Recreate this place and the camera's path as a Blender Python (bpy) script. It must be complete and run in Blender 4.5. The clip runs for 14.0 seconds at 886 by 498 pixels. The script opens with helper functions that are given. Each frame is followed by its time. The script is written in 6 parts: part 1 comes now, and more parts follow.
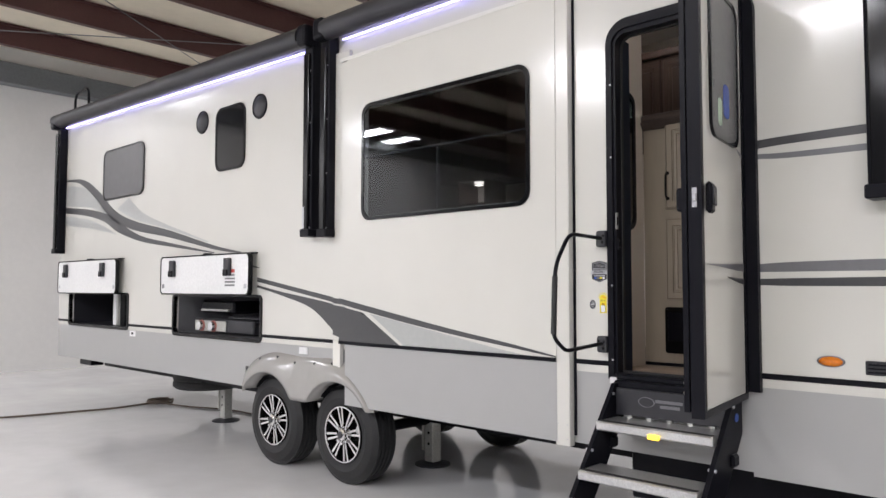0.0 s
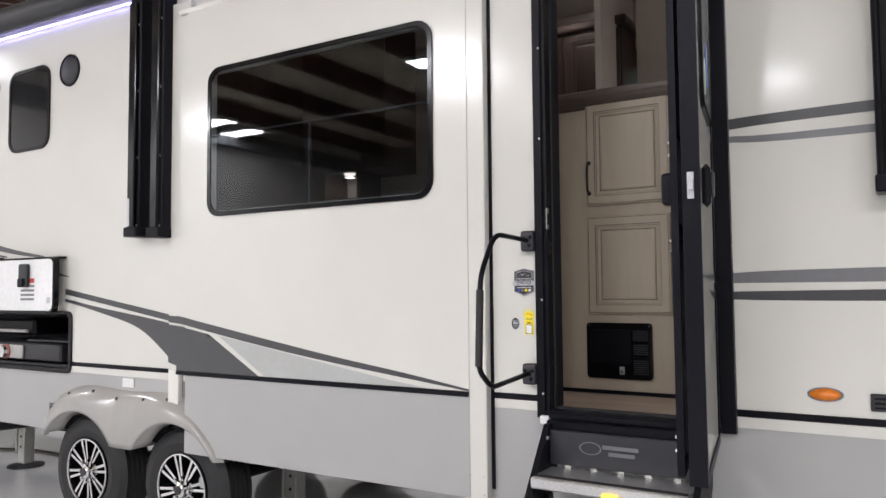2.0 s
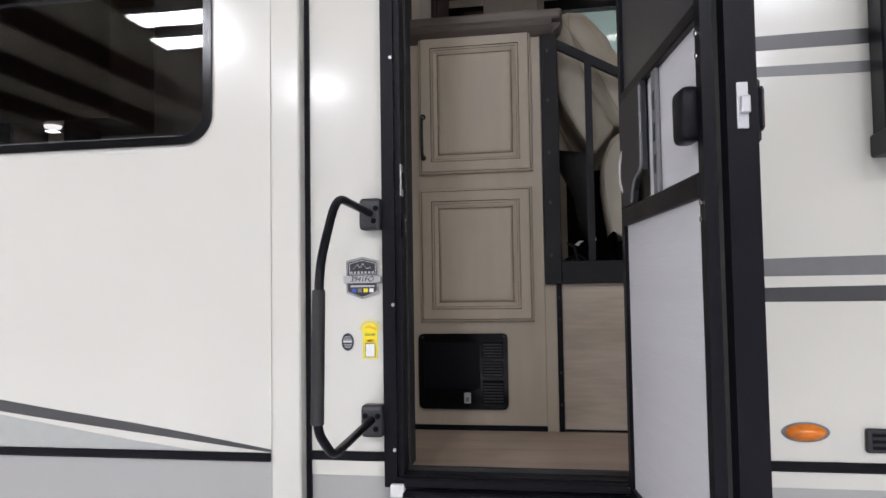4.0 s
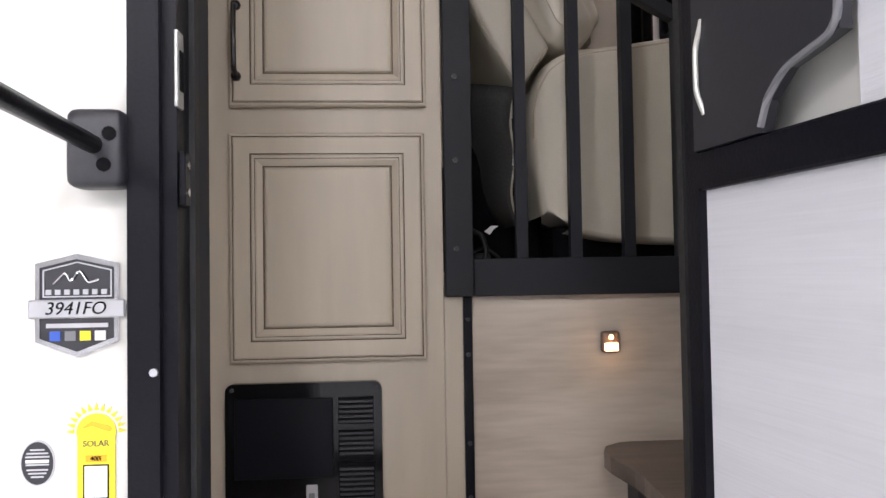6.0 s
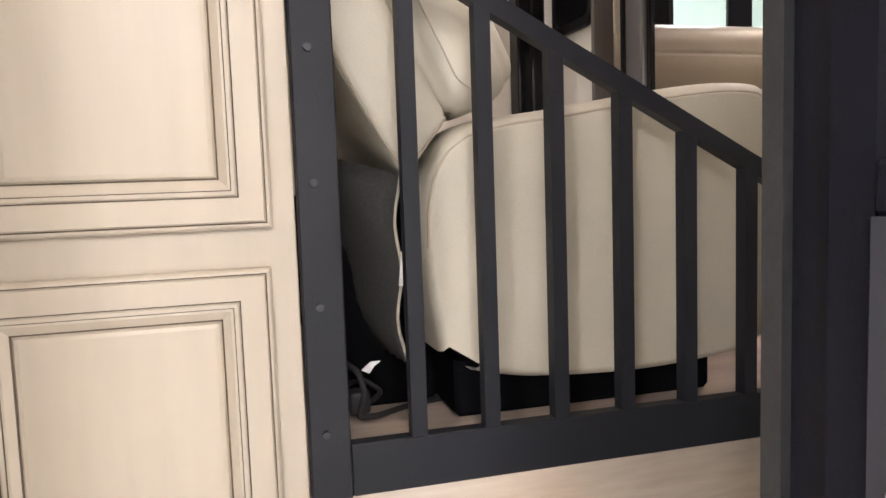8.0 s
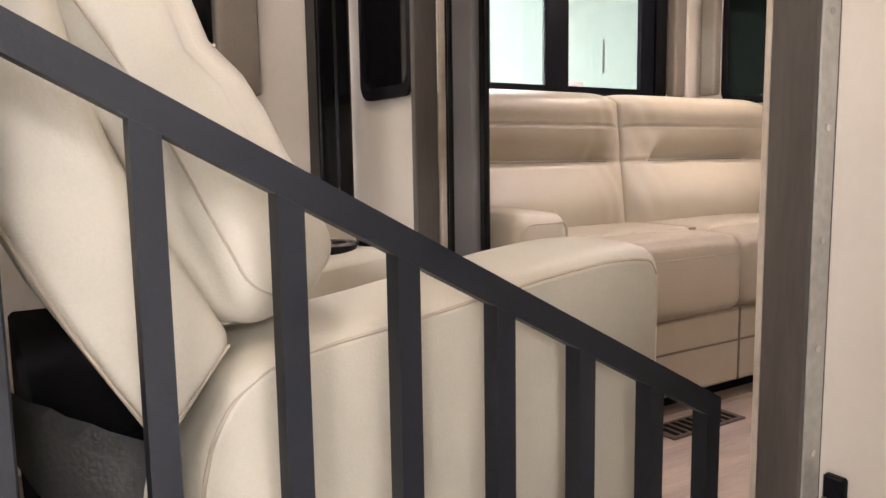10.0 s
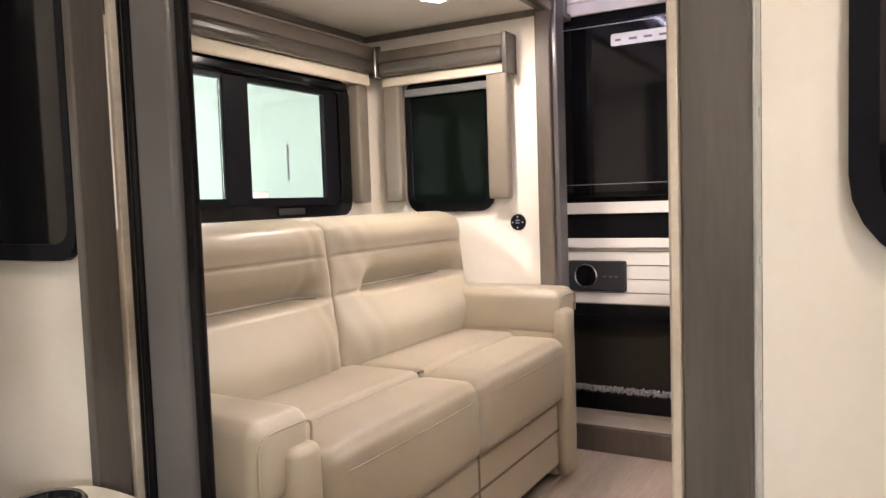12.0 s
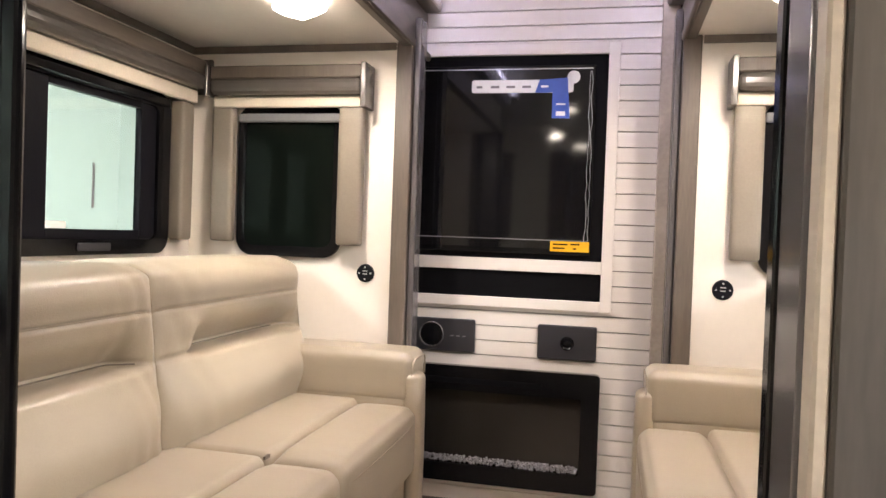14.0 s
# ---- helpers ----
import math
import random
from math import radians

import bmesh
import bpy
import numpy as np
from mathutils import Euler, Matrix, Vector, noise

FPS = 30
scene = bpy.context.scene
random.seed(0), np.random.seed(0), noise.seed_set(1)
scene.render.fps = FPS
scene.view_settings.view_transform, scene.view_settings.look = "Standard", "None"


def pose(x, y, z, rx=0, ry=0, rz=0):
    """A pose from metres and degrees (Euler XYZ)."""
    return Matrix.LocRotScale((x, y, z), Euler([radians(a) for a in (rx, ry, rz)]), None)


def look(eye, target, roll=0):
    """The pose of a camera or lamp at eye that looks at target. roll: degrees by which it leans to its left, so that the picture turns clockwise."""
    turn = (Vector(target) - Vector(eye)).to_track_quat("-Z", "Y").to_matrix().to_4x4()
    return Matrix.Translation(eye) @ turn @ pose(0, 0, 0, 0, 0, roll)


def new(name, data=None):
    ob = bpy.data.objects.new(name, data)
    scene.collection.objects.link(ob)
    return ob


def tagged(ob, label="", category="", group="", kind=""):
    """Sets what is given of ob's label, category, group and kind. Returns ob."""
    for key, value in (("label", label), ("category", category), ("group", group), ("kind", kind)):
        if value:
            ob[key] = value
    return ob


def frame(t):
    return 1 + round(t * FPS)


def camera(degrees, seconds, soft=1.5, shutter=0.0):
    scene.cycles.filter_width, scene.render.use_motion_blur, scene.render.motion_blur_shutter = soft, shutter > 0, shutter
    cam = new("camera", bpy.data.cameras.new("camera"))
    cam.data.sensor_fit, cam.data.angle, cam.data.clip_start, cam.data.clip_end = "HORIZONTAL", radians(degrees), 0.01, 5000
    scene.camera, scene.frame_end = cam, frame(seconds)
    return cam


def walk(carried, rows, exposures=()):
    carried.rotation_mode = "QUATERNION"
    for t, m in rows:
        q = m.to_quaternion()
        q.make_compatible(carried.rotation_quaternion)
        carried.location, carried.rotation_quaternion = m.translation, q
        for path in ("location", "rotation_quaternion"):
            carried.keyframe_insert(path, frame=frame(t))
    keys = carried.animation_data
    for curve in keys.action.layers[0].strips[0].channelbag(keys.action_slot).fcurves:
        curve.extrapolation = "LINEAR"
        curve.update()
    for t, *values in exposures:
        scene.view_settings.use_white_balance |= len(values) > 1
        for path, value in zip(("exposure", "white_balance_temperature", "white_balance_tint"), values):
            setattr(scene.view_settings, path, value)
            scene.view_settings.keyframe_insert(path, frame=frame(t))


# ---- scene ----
cam = camera(61.8, 14.0)
PATH = [
    (0, (2.307, -3.578, 1.481), (0.936, -2.125, 1.588), 0.1),
    (0.5, (2.148, -3.454, 1.474), (0.829, -1.954, 1.567), -0.3),
    (1, (1.963, -3.286, 1.509), (0.708, -1.732, 1.601), -0.6),
    (1.5, (1.742, -3.138, 1.515), (0.578, -1.516, 1.624), -0.3),
    (2, (1.508, -2.98, 1.545), (0.475, -1.271, 1.656), -0.5),
    (2.5, (1.278, -2.78, 1.539), (0.384, -0.996, 1.667), -0.2),
    (3, (1.055, -2.584, 1.53), (0.338, -0.722, 1.67), -0.4),
    (5.5, (0.494, -1.147, 1.591), (0.568, 0.85, 1.654), -0.6),
    (6, (0.488, -0.898, 1.61), (0.634, 1.095, 1.67), -0.9),
    (6.5, (0.477, -0.642, 1.697), (0.735, 1.341, 1.715), -2.5),
    (7, (0.478, -0.536, 1.81), (0.881, 1.422, 1.751), -2.9),
    (9.3, (0.613, -0.037, 2.232), (1.415, 1.779, 1.986), -0.4),
    (9.5, (0.62, 0.024, 2.243), (1.524, 1.794, 2.015), -0.7),
    (10, (0.67, 0.098, 2.353), (1.718, 1.784, 2.111), -0.9),
    (10.5, (0.7, 0.236, 2.416), (1.939, 1.79, 2.194), -1.7),
    (11, (0.715, 0.371, 2.52), (2.18, 1.718, 2.32), -2.5),
    (11.5, (0.739, 0.438, 2.577), (2.358, 1.598, 2.393), -2.5),
    (12, (0.812, 0.561, 2.599), (2.544, 1.552, 2.469), -1.9),
    (12.5, (0.865, 0.67, 2.635), (2.668, 1.532, 2.558), -0.8),
    (13, (0.916, 0.772, 2.642), (2.784, 1.486, 2.606), 1.6),
    (13.5, (0.947, 0.845, 2.643), (2.866, 1.408, 2.611), 2.4),
    (14, (0.984, 0.885, 2.647), (2.934, 1.327, 2.609), 2.0),
]

EXPOSURES = [(0.0, -1.45, 6400, 15), (3.0, -1.4, 6350, 15), (5.5, -1.0, 6000, 16), (6.0, -0.55, 6250, 17), (6.5, 0.1, 6550, 15), (7.0, 0.3, 6600, 15), (9.3, 0.85, 6800, 18), (10.0, 0.83, 6700, 18), (11.0, 0.87, 6800, 15), (12.0, 1.0, 6750, 13), (14.0, 0.95, 6800, 12)]
HALL_WATTS = 280
DOME_WATTS = 4.8
WARM = (1.0, 0.90, 0.79)
# The two entry pucks and the one over the console are added fill.
PUCKS = [(0.95, 1.22, 1.1), (1.08, 1.82, 2.0), (2.55, 1.13, 1.0), (0.45, 0.42, 1.1), (1.1, 0.30, 3.4), (-0.35, 1.4, 4.0), (-1.1, 1.2, 1.5)]
walk(cam, [(t, look(eye, aim, roll)) for t, eye, aim, roll in PATH], EXPOSURES)

# ---- world and large lights ----
world = bpy.data.worlds.new("world")
scene.world = world
world.use_nodes = True
world.node_tree.nodes["Background"].inputs[0].default_value = (0.9, 0.95, 1, 1)
world.node_tree.nodes["Background"].inputs[1].default_value = 0.05


def area(name, x, y, z, sx, sy, watts, colour, turn=(0, 0, 0)):
    data = bpy.data.lights.new(name, "AREA")
    data.shape, data.size, data.size_y = "RECTANGLE", sx, sy
    data.energy, data.color = watts, colour
    ob = new(name, data)
    ob.matrix_basis = pose(x, y, z, *turn)
    return ob


def point(name, x, y, z, watts, colour, radius=0.04):
    data = bpy.data.lights.new(name, "POINT")
    data.energy, data.color, data.shadow_soft_size = watts, colour, radius
    ob = new(name, data)
    ob.location = (x, y, z)
    return ob


BAYS = [(-11.3, -8.4), (-11.5, -9.5), (-4.6, -7.3), (-4.8, -8.25), (-0.6, -7.4), (3.2, -7.4), (6.9, -7.4), (-3.9, -11.0), (-0.3, -11.4), (3.4, -11.2), (-11.2, -3.1)]
BAYS += [(x, 5.2) for x in (-9.6, -6.1, -2.6, 0.9, 4.4)] + [(7.4, 0.6)]
for bx, by in BAYS:
    area("high_bay_lamp", bx, by, 5.28, 1.15, 0.5, HALL_WATTS * (0.45 if by > 0 else 2.1 if bx > 2 else 1.6 if by < -5 else 0.8), (0.97, 0.985, 1.0))

# ---- materials ----


def material(name, colour, rough=0.5, metal=0.0, grain=40.0, vary=0.06, bump=0.0, stain=0.04, coat=0.0, spec=0.5, stretch=(1, 1, 1), rvary=0.08):
    m = bpy.data.materials.new(name)
    m.use_nodes = True
    nt = m.node_tree
    n, l = nt.nodes, nt.links
    p = n["Principled BSDF"]
    co = n.new("ShaderNodeTexCoord")
    mp = n.new("ShaderNodeMapping")
    mp.inputs["Scale"].default_value = stretch
    l.new(co.outputs["Object"], mp.inputs["Vector"])
    fine, broad = n.new("ShaderNodeTexNoise"), n.new("ShaderNodeTexNoise")
    fine.inputs["Scale"].default_value, fine.inputs["Detail"].default_value = grain, 4
    broad.inputs["Scale"].default_value, broad.inputs["Detail"].default_value = max(grain / 25, 0.7), 3
    for t in (fine, broad):
        l.new(mp.outputs[0], t.inputs["Vector"])
    info = n.new("ShaderNodeObjectInfo")
    def bright(src, amount, prev):
        mr = n.new("ShaderNodeMapRange")
        mr.inputs["To Min"].default_value, mr.inputs["To Max"].default_value = 1 - amount, 1 + amount
        mr.inputs["From Min"].default_value, mr.inputs["From Max"].default_value = 0.25, 0.75
        l.new(src, mr.inputs["Value"])
        mx = n.new("ShaderNodeVectorMath")
        mx.operation = "SCALE"
        l.new(mr.outputs[0], mx.inputs["Scale"])
        if prev is None:
            mx.inputs[0].default_value = colour
        else:
            l.new(prev, mx.inputs[0])
        return mx.outputs[0]
    c = bright(fine.outputs["Fac"], vary, None)
    c = bright(broad.outputs["Fac"], stain, c)
    l.new(c, p.inputs["Base Color"])
    rr = n.new("ShaderNodeMapRange")
    rr.inputs["To Min"].default_value, rr.inputs["To Max"].default_value = max(rough - rvary, 0.02), min(rough + rvary, 1)
    l.new(broad.outputs["Fac"], rr.inputs["Value"])
    l.new(rr.outputs[0], p.inputs["Roughness"])
    p.inputs["Metallic"].default_value = metal
    p.inputs["Coat Weight"].default_value = coat
    p.inputs["Coat Roughness"].default_value = 0.08
    p.inputs["Specular IOR Level"].default_value = spec
    if bump:
        b = n.new("ShaderNodeBump")
        b.inputs["Strength"].default_value, b.inputs["Distance"].default_value = bump, 0.004
        l.new(fine.outputs["Fac"], b.inputs["Height"])
        l.new(b.outputs[0], p.inputs["Normal"])
    return m


def wood(name, light, dark, axis="z", rough=0.45, scale=6.0, bump=0.05):
    """Wood-look laminate whose grain runs along the axis."""
    m = bpy.data.materials.new(name)
    m.use_nodes = True
    nt = m.node_tree
    n, l = nt.nodes, nt.links
    p = n["Principled BSDF"]
    co, mp = n.new("ShaderNodeTexCoord"), n.new("ShaderNodeMapping")
    mp.inputs["Scale"].default_value = tuple(0.12 if a == axis else 1.0 for a in "xyz")
    l.new(co.outputs["Object"], mp.inputs["Vector"])
    g, f = n.new("ShaderNodeTexNoise"), n.new("ShaderNodeTexNoise")
    g.inputs["Scale"].default_value, g.inputs["Detail"].default_value, g.inputs["Distortion"].default_value = scale, 6, 1.2
    f.inputs["Scale"].default_value, f.inputs["Detail"].default_value = scale * 18, 3
    l.new(mp.outputs[0], g.inputs["Vector"])
    l.new(mp.outputs[0], f.inputs["Vector"])
    mix = n.new("ShaderNodeMath")
    mix.operation = "MULTIPLY_ADD"
    mix.inputs[1].default_value = 0.35
    l.new(f.outputs["Fac"], mix.inputs[0])
    l.new(g.outputs["Fac"], mix.inputs[2])
    ramp = n.new("ShaderNodeValToRGB")
    ramp.color_ramp.elements[0].position, ramp.color_ramp.elements[1].position = 0.42, 0.88
    ramp.color_ramp.elements[0].color, ramp.color_ramp.elements[1].color = (*dark, 1), (*light, 1)
    l.new(mix.outputs[0], ramp.inputs[0])
    l.new(ramp.outputs[0], p.inputs["Base Color"])
    p.inputs["Roughness"].default_value = rough
    b = n.new("ShaderNodeBump")
    b.inputs["Strength"].default_value, b.inputs["Distance"].default_value = bump, 0.003
    l.new(f.outputs["Fac"], b.inputs["Height"])
    l.new(b.outputs[0], p.inputs["Normal"])
    return m


def glass(name, tint, rough=0.0):
    m = bpy.data.materials.new(name)
    m.use_nodes = True
    p = m.node_tree.nodes["Principled BSDF"]
    p.inputs["Base Color"].default_value = (*tint, 1)
    p.inputs["Roughness"].default_value = rough
    p.inputs["Transmission Weight"].default_value = 1.0
    p.inputs["IOR"].default_value = 1.34
    return m


def glow(name, colour, strength):
    m = bpy.data.materials.new(name)
    m.use_nodes = True
    p = m.node_tree.nodes["Principled BSDF"]
    p.inputs["Base Color"].default_value = (*colour, 1)
    p.inputs["Emission Color"].default_value = (*colour, 1)
    p.inputs["Emission Strength"].default_value = strength
    return m


M_SKIN = material("fibreglass_skin", (0.66, 0.65, 0.605), 0.16, grain=3, vary=0.015, stain=0.02, coat=0.12, rvary=0.04)
M_FLANGE = material("white_trim_metal", (0.74, 0.73, 0.68), 0.3, grain=20, vary=0.02)
M_SKIRT = material("grey_skirt_metal", (0.385, 0.385, 0.38), 0.30, grain=8, vary=0.012, stain=0.015, coat=0.1, rvary=0.02)
M_DARKG = material("charcoal_vinyl", (0.06, 0.06, 0.064), 0.3, grain=30, vary=0.05)
M_MIDG = material("mid_grey_vinyl", (0.17, 0.17, 0.18), 0.3, grain=30, vary=0.05)
M_LIGHTG = material("light_grey_vinyl", (0.42, 0.43, 0.42), 0.3, grain=30, vary=0.04)
M_BLACK = material("black_powder_coat", (0.007, 0.007, 0.010), 0.34, grain=200, vary=0.15, bump=0.1, spec=0.12)
M_GLOSSK = material("glossy_black", (0.005, 0.005, 0.006), 0.14, spec=0.22, grain=60, vary=0.1)
M_RAIL = material("graphite_rail_paint", (0.013, 0.014, 0.018), 0.5, spec=0.25, grain=250, vary=0.1, bump=0.08)
M_RUBBER = material("tyre_rubber", (0.016, 0.016, 0.017), 0.62, grain=90, vary=0.2, bump=0.25, stain=0.2)
M_ALLOY = material("machined_alloy", (0.74, 0.74, 0.745), 0.162, metal=1.0, grain=80, vary=0.08)
M_STEEL = material("galvanised_steel", (0.50, 0.50, 0.47), 0.42, metal=0.45, grain=60, vary=0.15, stain=0.15)
M_TREAD = material("aluminium_tread", (0.66, 0.66, 0.66), 0.36, metal=0.9, grain=120, vary=0.15, bump=0.3, stain=0.1)
M_FENDER = material("moulded_grey_fender", (0.33, 0.32, 0.305), 0.22, grain=15, vary=0.02, coat=0.3, rvary=0.03)
M_FLOOR = material("painted_concrete", (0.72, 0.72, 0.725), 0.10, grain=4, vary=0.04, stain=0.08, bump=0.015, rvary=0.07)
M_HALLWALL = material("hall_wall_paint", (0.78, 0.77, 0.75), 0.6, grain=12, vary=0.02, stain=0.03)
M_INSUL = material("ceiling_insulation_sheet", (0.74, 0.67, 0.54), 0.55, grain=5, vary=0.04, bump=0.3, stain=0.08)
M_MAROON = material("maroon_steel_beam", (0.075, 0.028, 0.026), 0.5, grain=30, vary=0.1, stain=0.1)
M_GREYBEAM = material("grey_steel_beam", (0.16, 0.17, 0.18), 0.5, grain=30, vary=0.1)
M_TINT = glass("tinted_glass", (0.26, 0.28, 0.30))
M_AQUA = glass("aqua_tinted_glass", (0.42, 0.56, 0.53))
# Opaque near-black pane: the unlit space behind the end windows is in the colour.
M_DIM = material("pane_dark_from_beyond", (0.004, 0.006, 0.005), 0.03, grain=2, vary=0.1, rvary=0.01, spec=0.08)
M_INK = material("near_black_backing", (0.003, 0.003, 0.004), 0.6, spec=0.1)
M_GREYPANE = material("grey_opaque_pane", (0.10, 0.10, 0.105), 0.25, grain=10, vary=0.04)
M_IVORY = material("ivory_wall_panel", (0.80, 0.74, 0.67), 0.5, grain=60, vary=0.015, stain=0.02)
M_CEIL = material("interior_ceiling_vinyl", (0.78, 0.74, 0.70), 0.6, grain=60, vary=0.02)
M_TAUPE = wood("taupe_wood_trim", (0.150, 0.120, 0.096), (0.082, 0.066, 0.055), "z", 0.5, 9)
M_TAUPEX = wood("taupe_wood_trim_long", (0.15, 0.122, 0.100), (0.082, 0.068, 0.057), "x", 0.45, 9)
M_OAK = wood("pale_oak_vinyl", (0.60, 0.525, 0.435), (0.36, 0.30, 0.24), "x", 0.5, 3.5)
M_STEPWOOD = wood("grey_brown_step_vinyl", (0.15, 0.115, 0.095), (0.065, 0.05, 0.045), "x", 0.4, 8)
M_DECK = wood("pale_plank_vinyl", (0.52, 0.42, 0.34), (0.30, 0.24, 0.20), "x", 0.4, 6)
M_CAB = material("glazed_taupe_cabinet", (0.455, 0.395, 0.31), 0.40, grain=22, vary=0.06, stain=0.11, stretch=(1, 1, 0.13), bump=0.03)
M_GLAZE = material("dark_glaze_line", (0.11, 0.082, 0.06), 0.5, grain=60, vary=0.2)
M_BRONZE = material("dark_bronze_pull", (0.02, 0.017, 0.016), 0.35, metal=0.6)
M_LEATHER = material("beige_leather", (0.385, 0.326, 0.245), 0.38, grain=300, vary=0.03, bump=0.15, stain=0.03, rvary=0.05)
M_FLAP = material("grey_backing_cloth", (0.10, 0.097, 0.092), 0.8, grain=160, vary=0.15, bump=0.3, stain=0.15)
M_NAVY = material("dark_blue_jamb_vinyl", (0.008, 0.012, 0.022), 0.5, spec=0.15, grain=80, vary=0.1)
M_POST = wood("dark_taupe_post_wood", (0.105, 0.090, 0.078), (0.060, 0.051, 0.045), "z", 0.5, 9)
M_STITCH = material("leather_seam", (0.36, 0.30, 0.23), 0.6)
# Dark brown for seams; also paints the shade inside the sofa folds.
M_SEAMSHADE = material("seam_and_fold_dark", (0.16, 0.13, 0.10), 0.8)
# Black of the underframe, and of the shade painted under the recliner.
M_UNDERBLACK = material("recliner_underside_black", (0.004, 0.004, 0.005), 0.9, spec=0.05, grain=120, vary=0.2, bump=0.3)
M_SHIP = material("white_shiplap_board", (0.77, 0.72, 0.67), 0.5, grain=30, vary=0.02)
M_GAP = material("shiplap_joint", (0.25, 0.22, 0.19), 0.8)
M_VALG = material("valance_gloss_band", (0.085, 0.075, 0.068), 0.22, grain=20, vary=0.05)
M_PAD = material("taupe_padded_vinyl", (0.205, 0.175, 0.14), 0.5, grain=160, vary=0.05, bump=0.15)
M_SHADE = material("cream_shade_fabric", (0.68, 0.60, 0.50), 0.75, grain=220, vary=0.05, bump=0.3)
M_GLOSSG = material("glossy_grey_fascia", (0.115, 0.105, 0.105), 0.2, grain=8, vary=0.06)
M_SCREEN = material("television_screen", (0.006, 0.006, 0.007), 0.06, grain=2, vary=0.05, rvary=0.01)
M_FIREGL = material("smoked_fireplace_glass", (0.02, 0.018, 0.016), 0.08, grain=2, vary=0.1, rvary=0.01)
M_CHROME = material("polished_chrome", (0.7, 0.7, 0.72), 0.12, metal=1.0)
M_CRYSTAL = material("glass_ember_chips", (0.30, 0.30, 0.32), 0.10, grain=90, vary=0.4, spec=0.9)
M_WHITE = material("white_label", (0.8, 0.8, 0.8), 0.4)
M_BLUE = material("blue_label", (0.03, 0.09, 0.42), 0.4)
M_YELLOW = material("yellow_label", (0.85, 0.72, 0.02), 0.4, grain=40, vary=0.03)
M_GOLD = material("amber_yellow_label", (0.8, 0.42, 0.01), 0.4)
M_AMBER = material("amber_lens", (0.75, 0.20, 0.01), 0.2, grain=60, vary=0.15)
M_MESH = material("insect_screen_white", (0.60, 0.60, 0.63), 0.6, grain=420, vary=0.04, bump=0.1, stretch=(0.02, 0.02, 1.0))
M_CHARC = material("charcoal_plastic", (0.022, 0.022, 0.027), 0.42, grain=120, vary=0.08, bump=0.05)
M_GREYPL = material("grey_plastic", (0.16, 0.16, 0.17), 0.45, grain=60, vary=0.05)
M_SILVER = material("silver_plastic", (0.5, 0.5, 0.52), 0.3, metal=0.5)
M_PURPLE = glow("violet_led_strip", (0.45, 0.42, 1.0), 22.0)
M_COVE = glow("cool_cove_strip", (0.72, 0.70, 1.0), 26.0)
M_DOME = glow("dome_lamp_diffuser", (1.0, 0.90, 0.78), 9.0)
M_NIGHT = glow("warm_night_light", (1.0, 0.62, 0.30), 9.0)
M_AMBLIT = glow("amber_step_light", (1.0, 0.62, 0.05), 6.0)
M_CABWOOD = wood("dark_cherry_cabinet", (0.07, 0.045, 0.036), (0.035, 0.022, 0.018), "z", 0.4, 8)
M_COLUMN = material("taupe_column_panel", (0.20, 0.175, 0.15), 0.5, grain=30, vary=0.04)
# Grey puts the gloom of the unlit hall end into the wall colour.
M_NEARWALL = material("hall_wall_greyed_for_gloom", (0.22, 0.22, 0.22), 0.6, grain=12, vary=0.03)
M_PILLOW = material("pale_grey_leather", (0.45, 0.415, 0.335), 0.42, grain=300, vary=0.03, bump=0.14)

# ---- building helpers ----


def thing(name, label, category, at=(0, 0, 0), group="", kind=""):
    ob = new(name)
    ob.empty_display_size = 0.05
    ob.location = at
    return tagged(ob, label, category, group, kind)


def part(name, bm, mat, parent=None, label="", smooth=False):
    me = bpy.data.meshes.new(name)
    bmesh.ops.recalc_face_normals(bm, faces=bm.faces)
    bm.to_mesh(me)
    bm.free()
    for m in mat if isinstance(mat, (list, tuple)) else [mat]:
        me.materials.append(m)
    if smooth:
        for f in me.polygons:
            f.use_smooth = True
    ob = new(name, me)
    if parent is not None:
        root, m = parent, Matrix.Identity(4)
        chain = []
        while root is not None:
            chain.append(root)
            root = root.parent
        world_m = Matrix.Identity(4)
        for o in reversed(chain):
            world_m = world_m @ o.matrix_parent_inverse @ o.matrix_basis
        ob.parent = parent
        ob.matrix_parent_inverse = world_m.inverted()
    if label:
        ob["label"] = label
    return ob


def single(name, bm, mat, label="", category="", group="", kind="", smooth=False):
    return tagged(part(name, bm, mat, None, "", smooth), label, category, group, kind)


def add_box(bm, x0, x1, y0, y1, z0, z1, bev=0.0, seg=1, m=None):
    r = bmesh.ops.create_cube(bm, size=1, matrix=Matrix.LocRotScale(((x0 + x1) / 2, (y0 + y1) / 2, (z0 + z1) / 2), None, (abs(x1 - x0), abs(y1 - y0), abs(z1 - z0))))
    vs = r["verts"]
    if bev:
        es = list({e for v in vs for e in v.link_edges})
        out = bmesh.ops.bevel(bm, geom=es, offset=bev, segments=seg, affect="EDGES", profile=0.5)
        vs = list({v for f in out["faces"] for v in f.verts} | {v for v in vs if v.is_valid})
    if m is not None:
        bmesh.ops.transform(bm, matrix=m, verts=vs)
    return vs


def box(x0, x1, y0, y1, z0, z1, bev=0.0, seg=1, m=None):
    bm = bmesh.new()
    add_box(bm, x0, x1, y0, y1, z0, z1, bev, seg, m)
    return bm


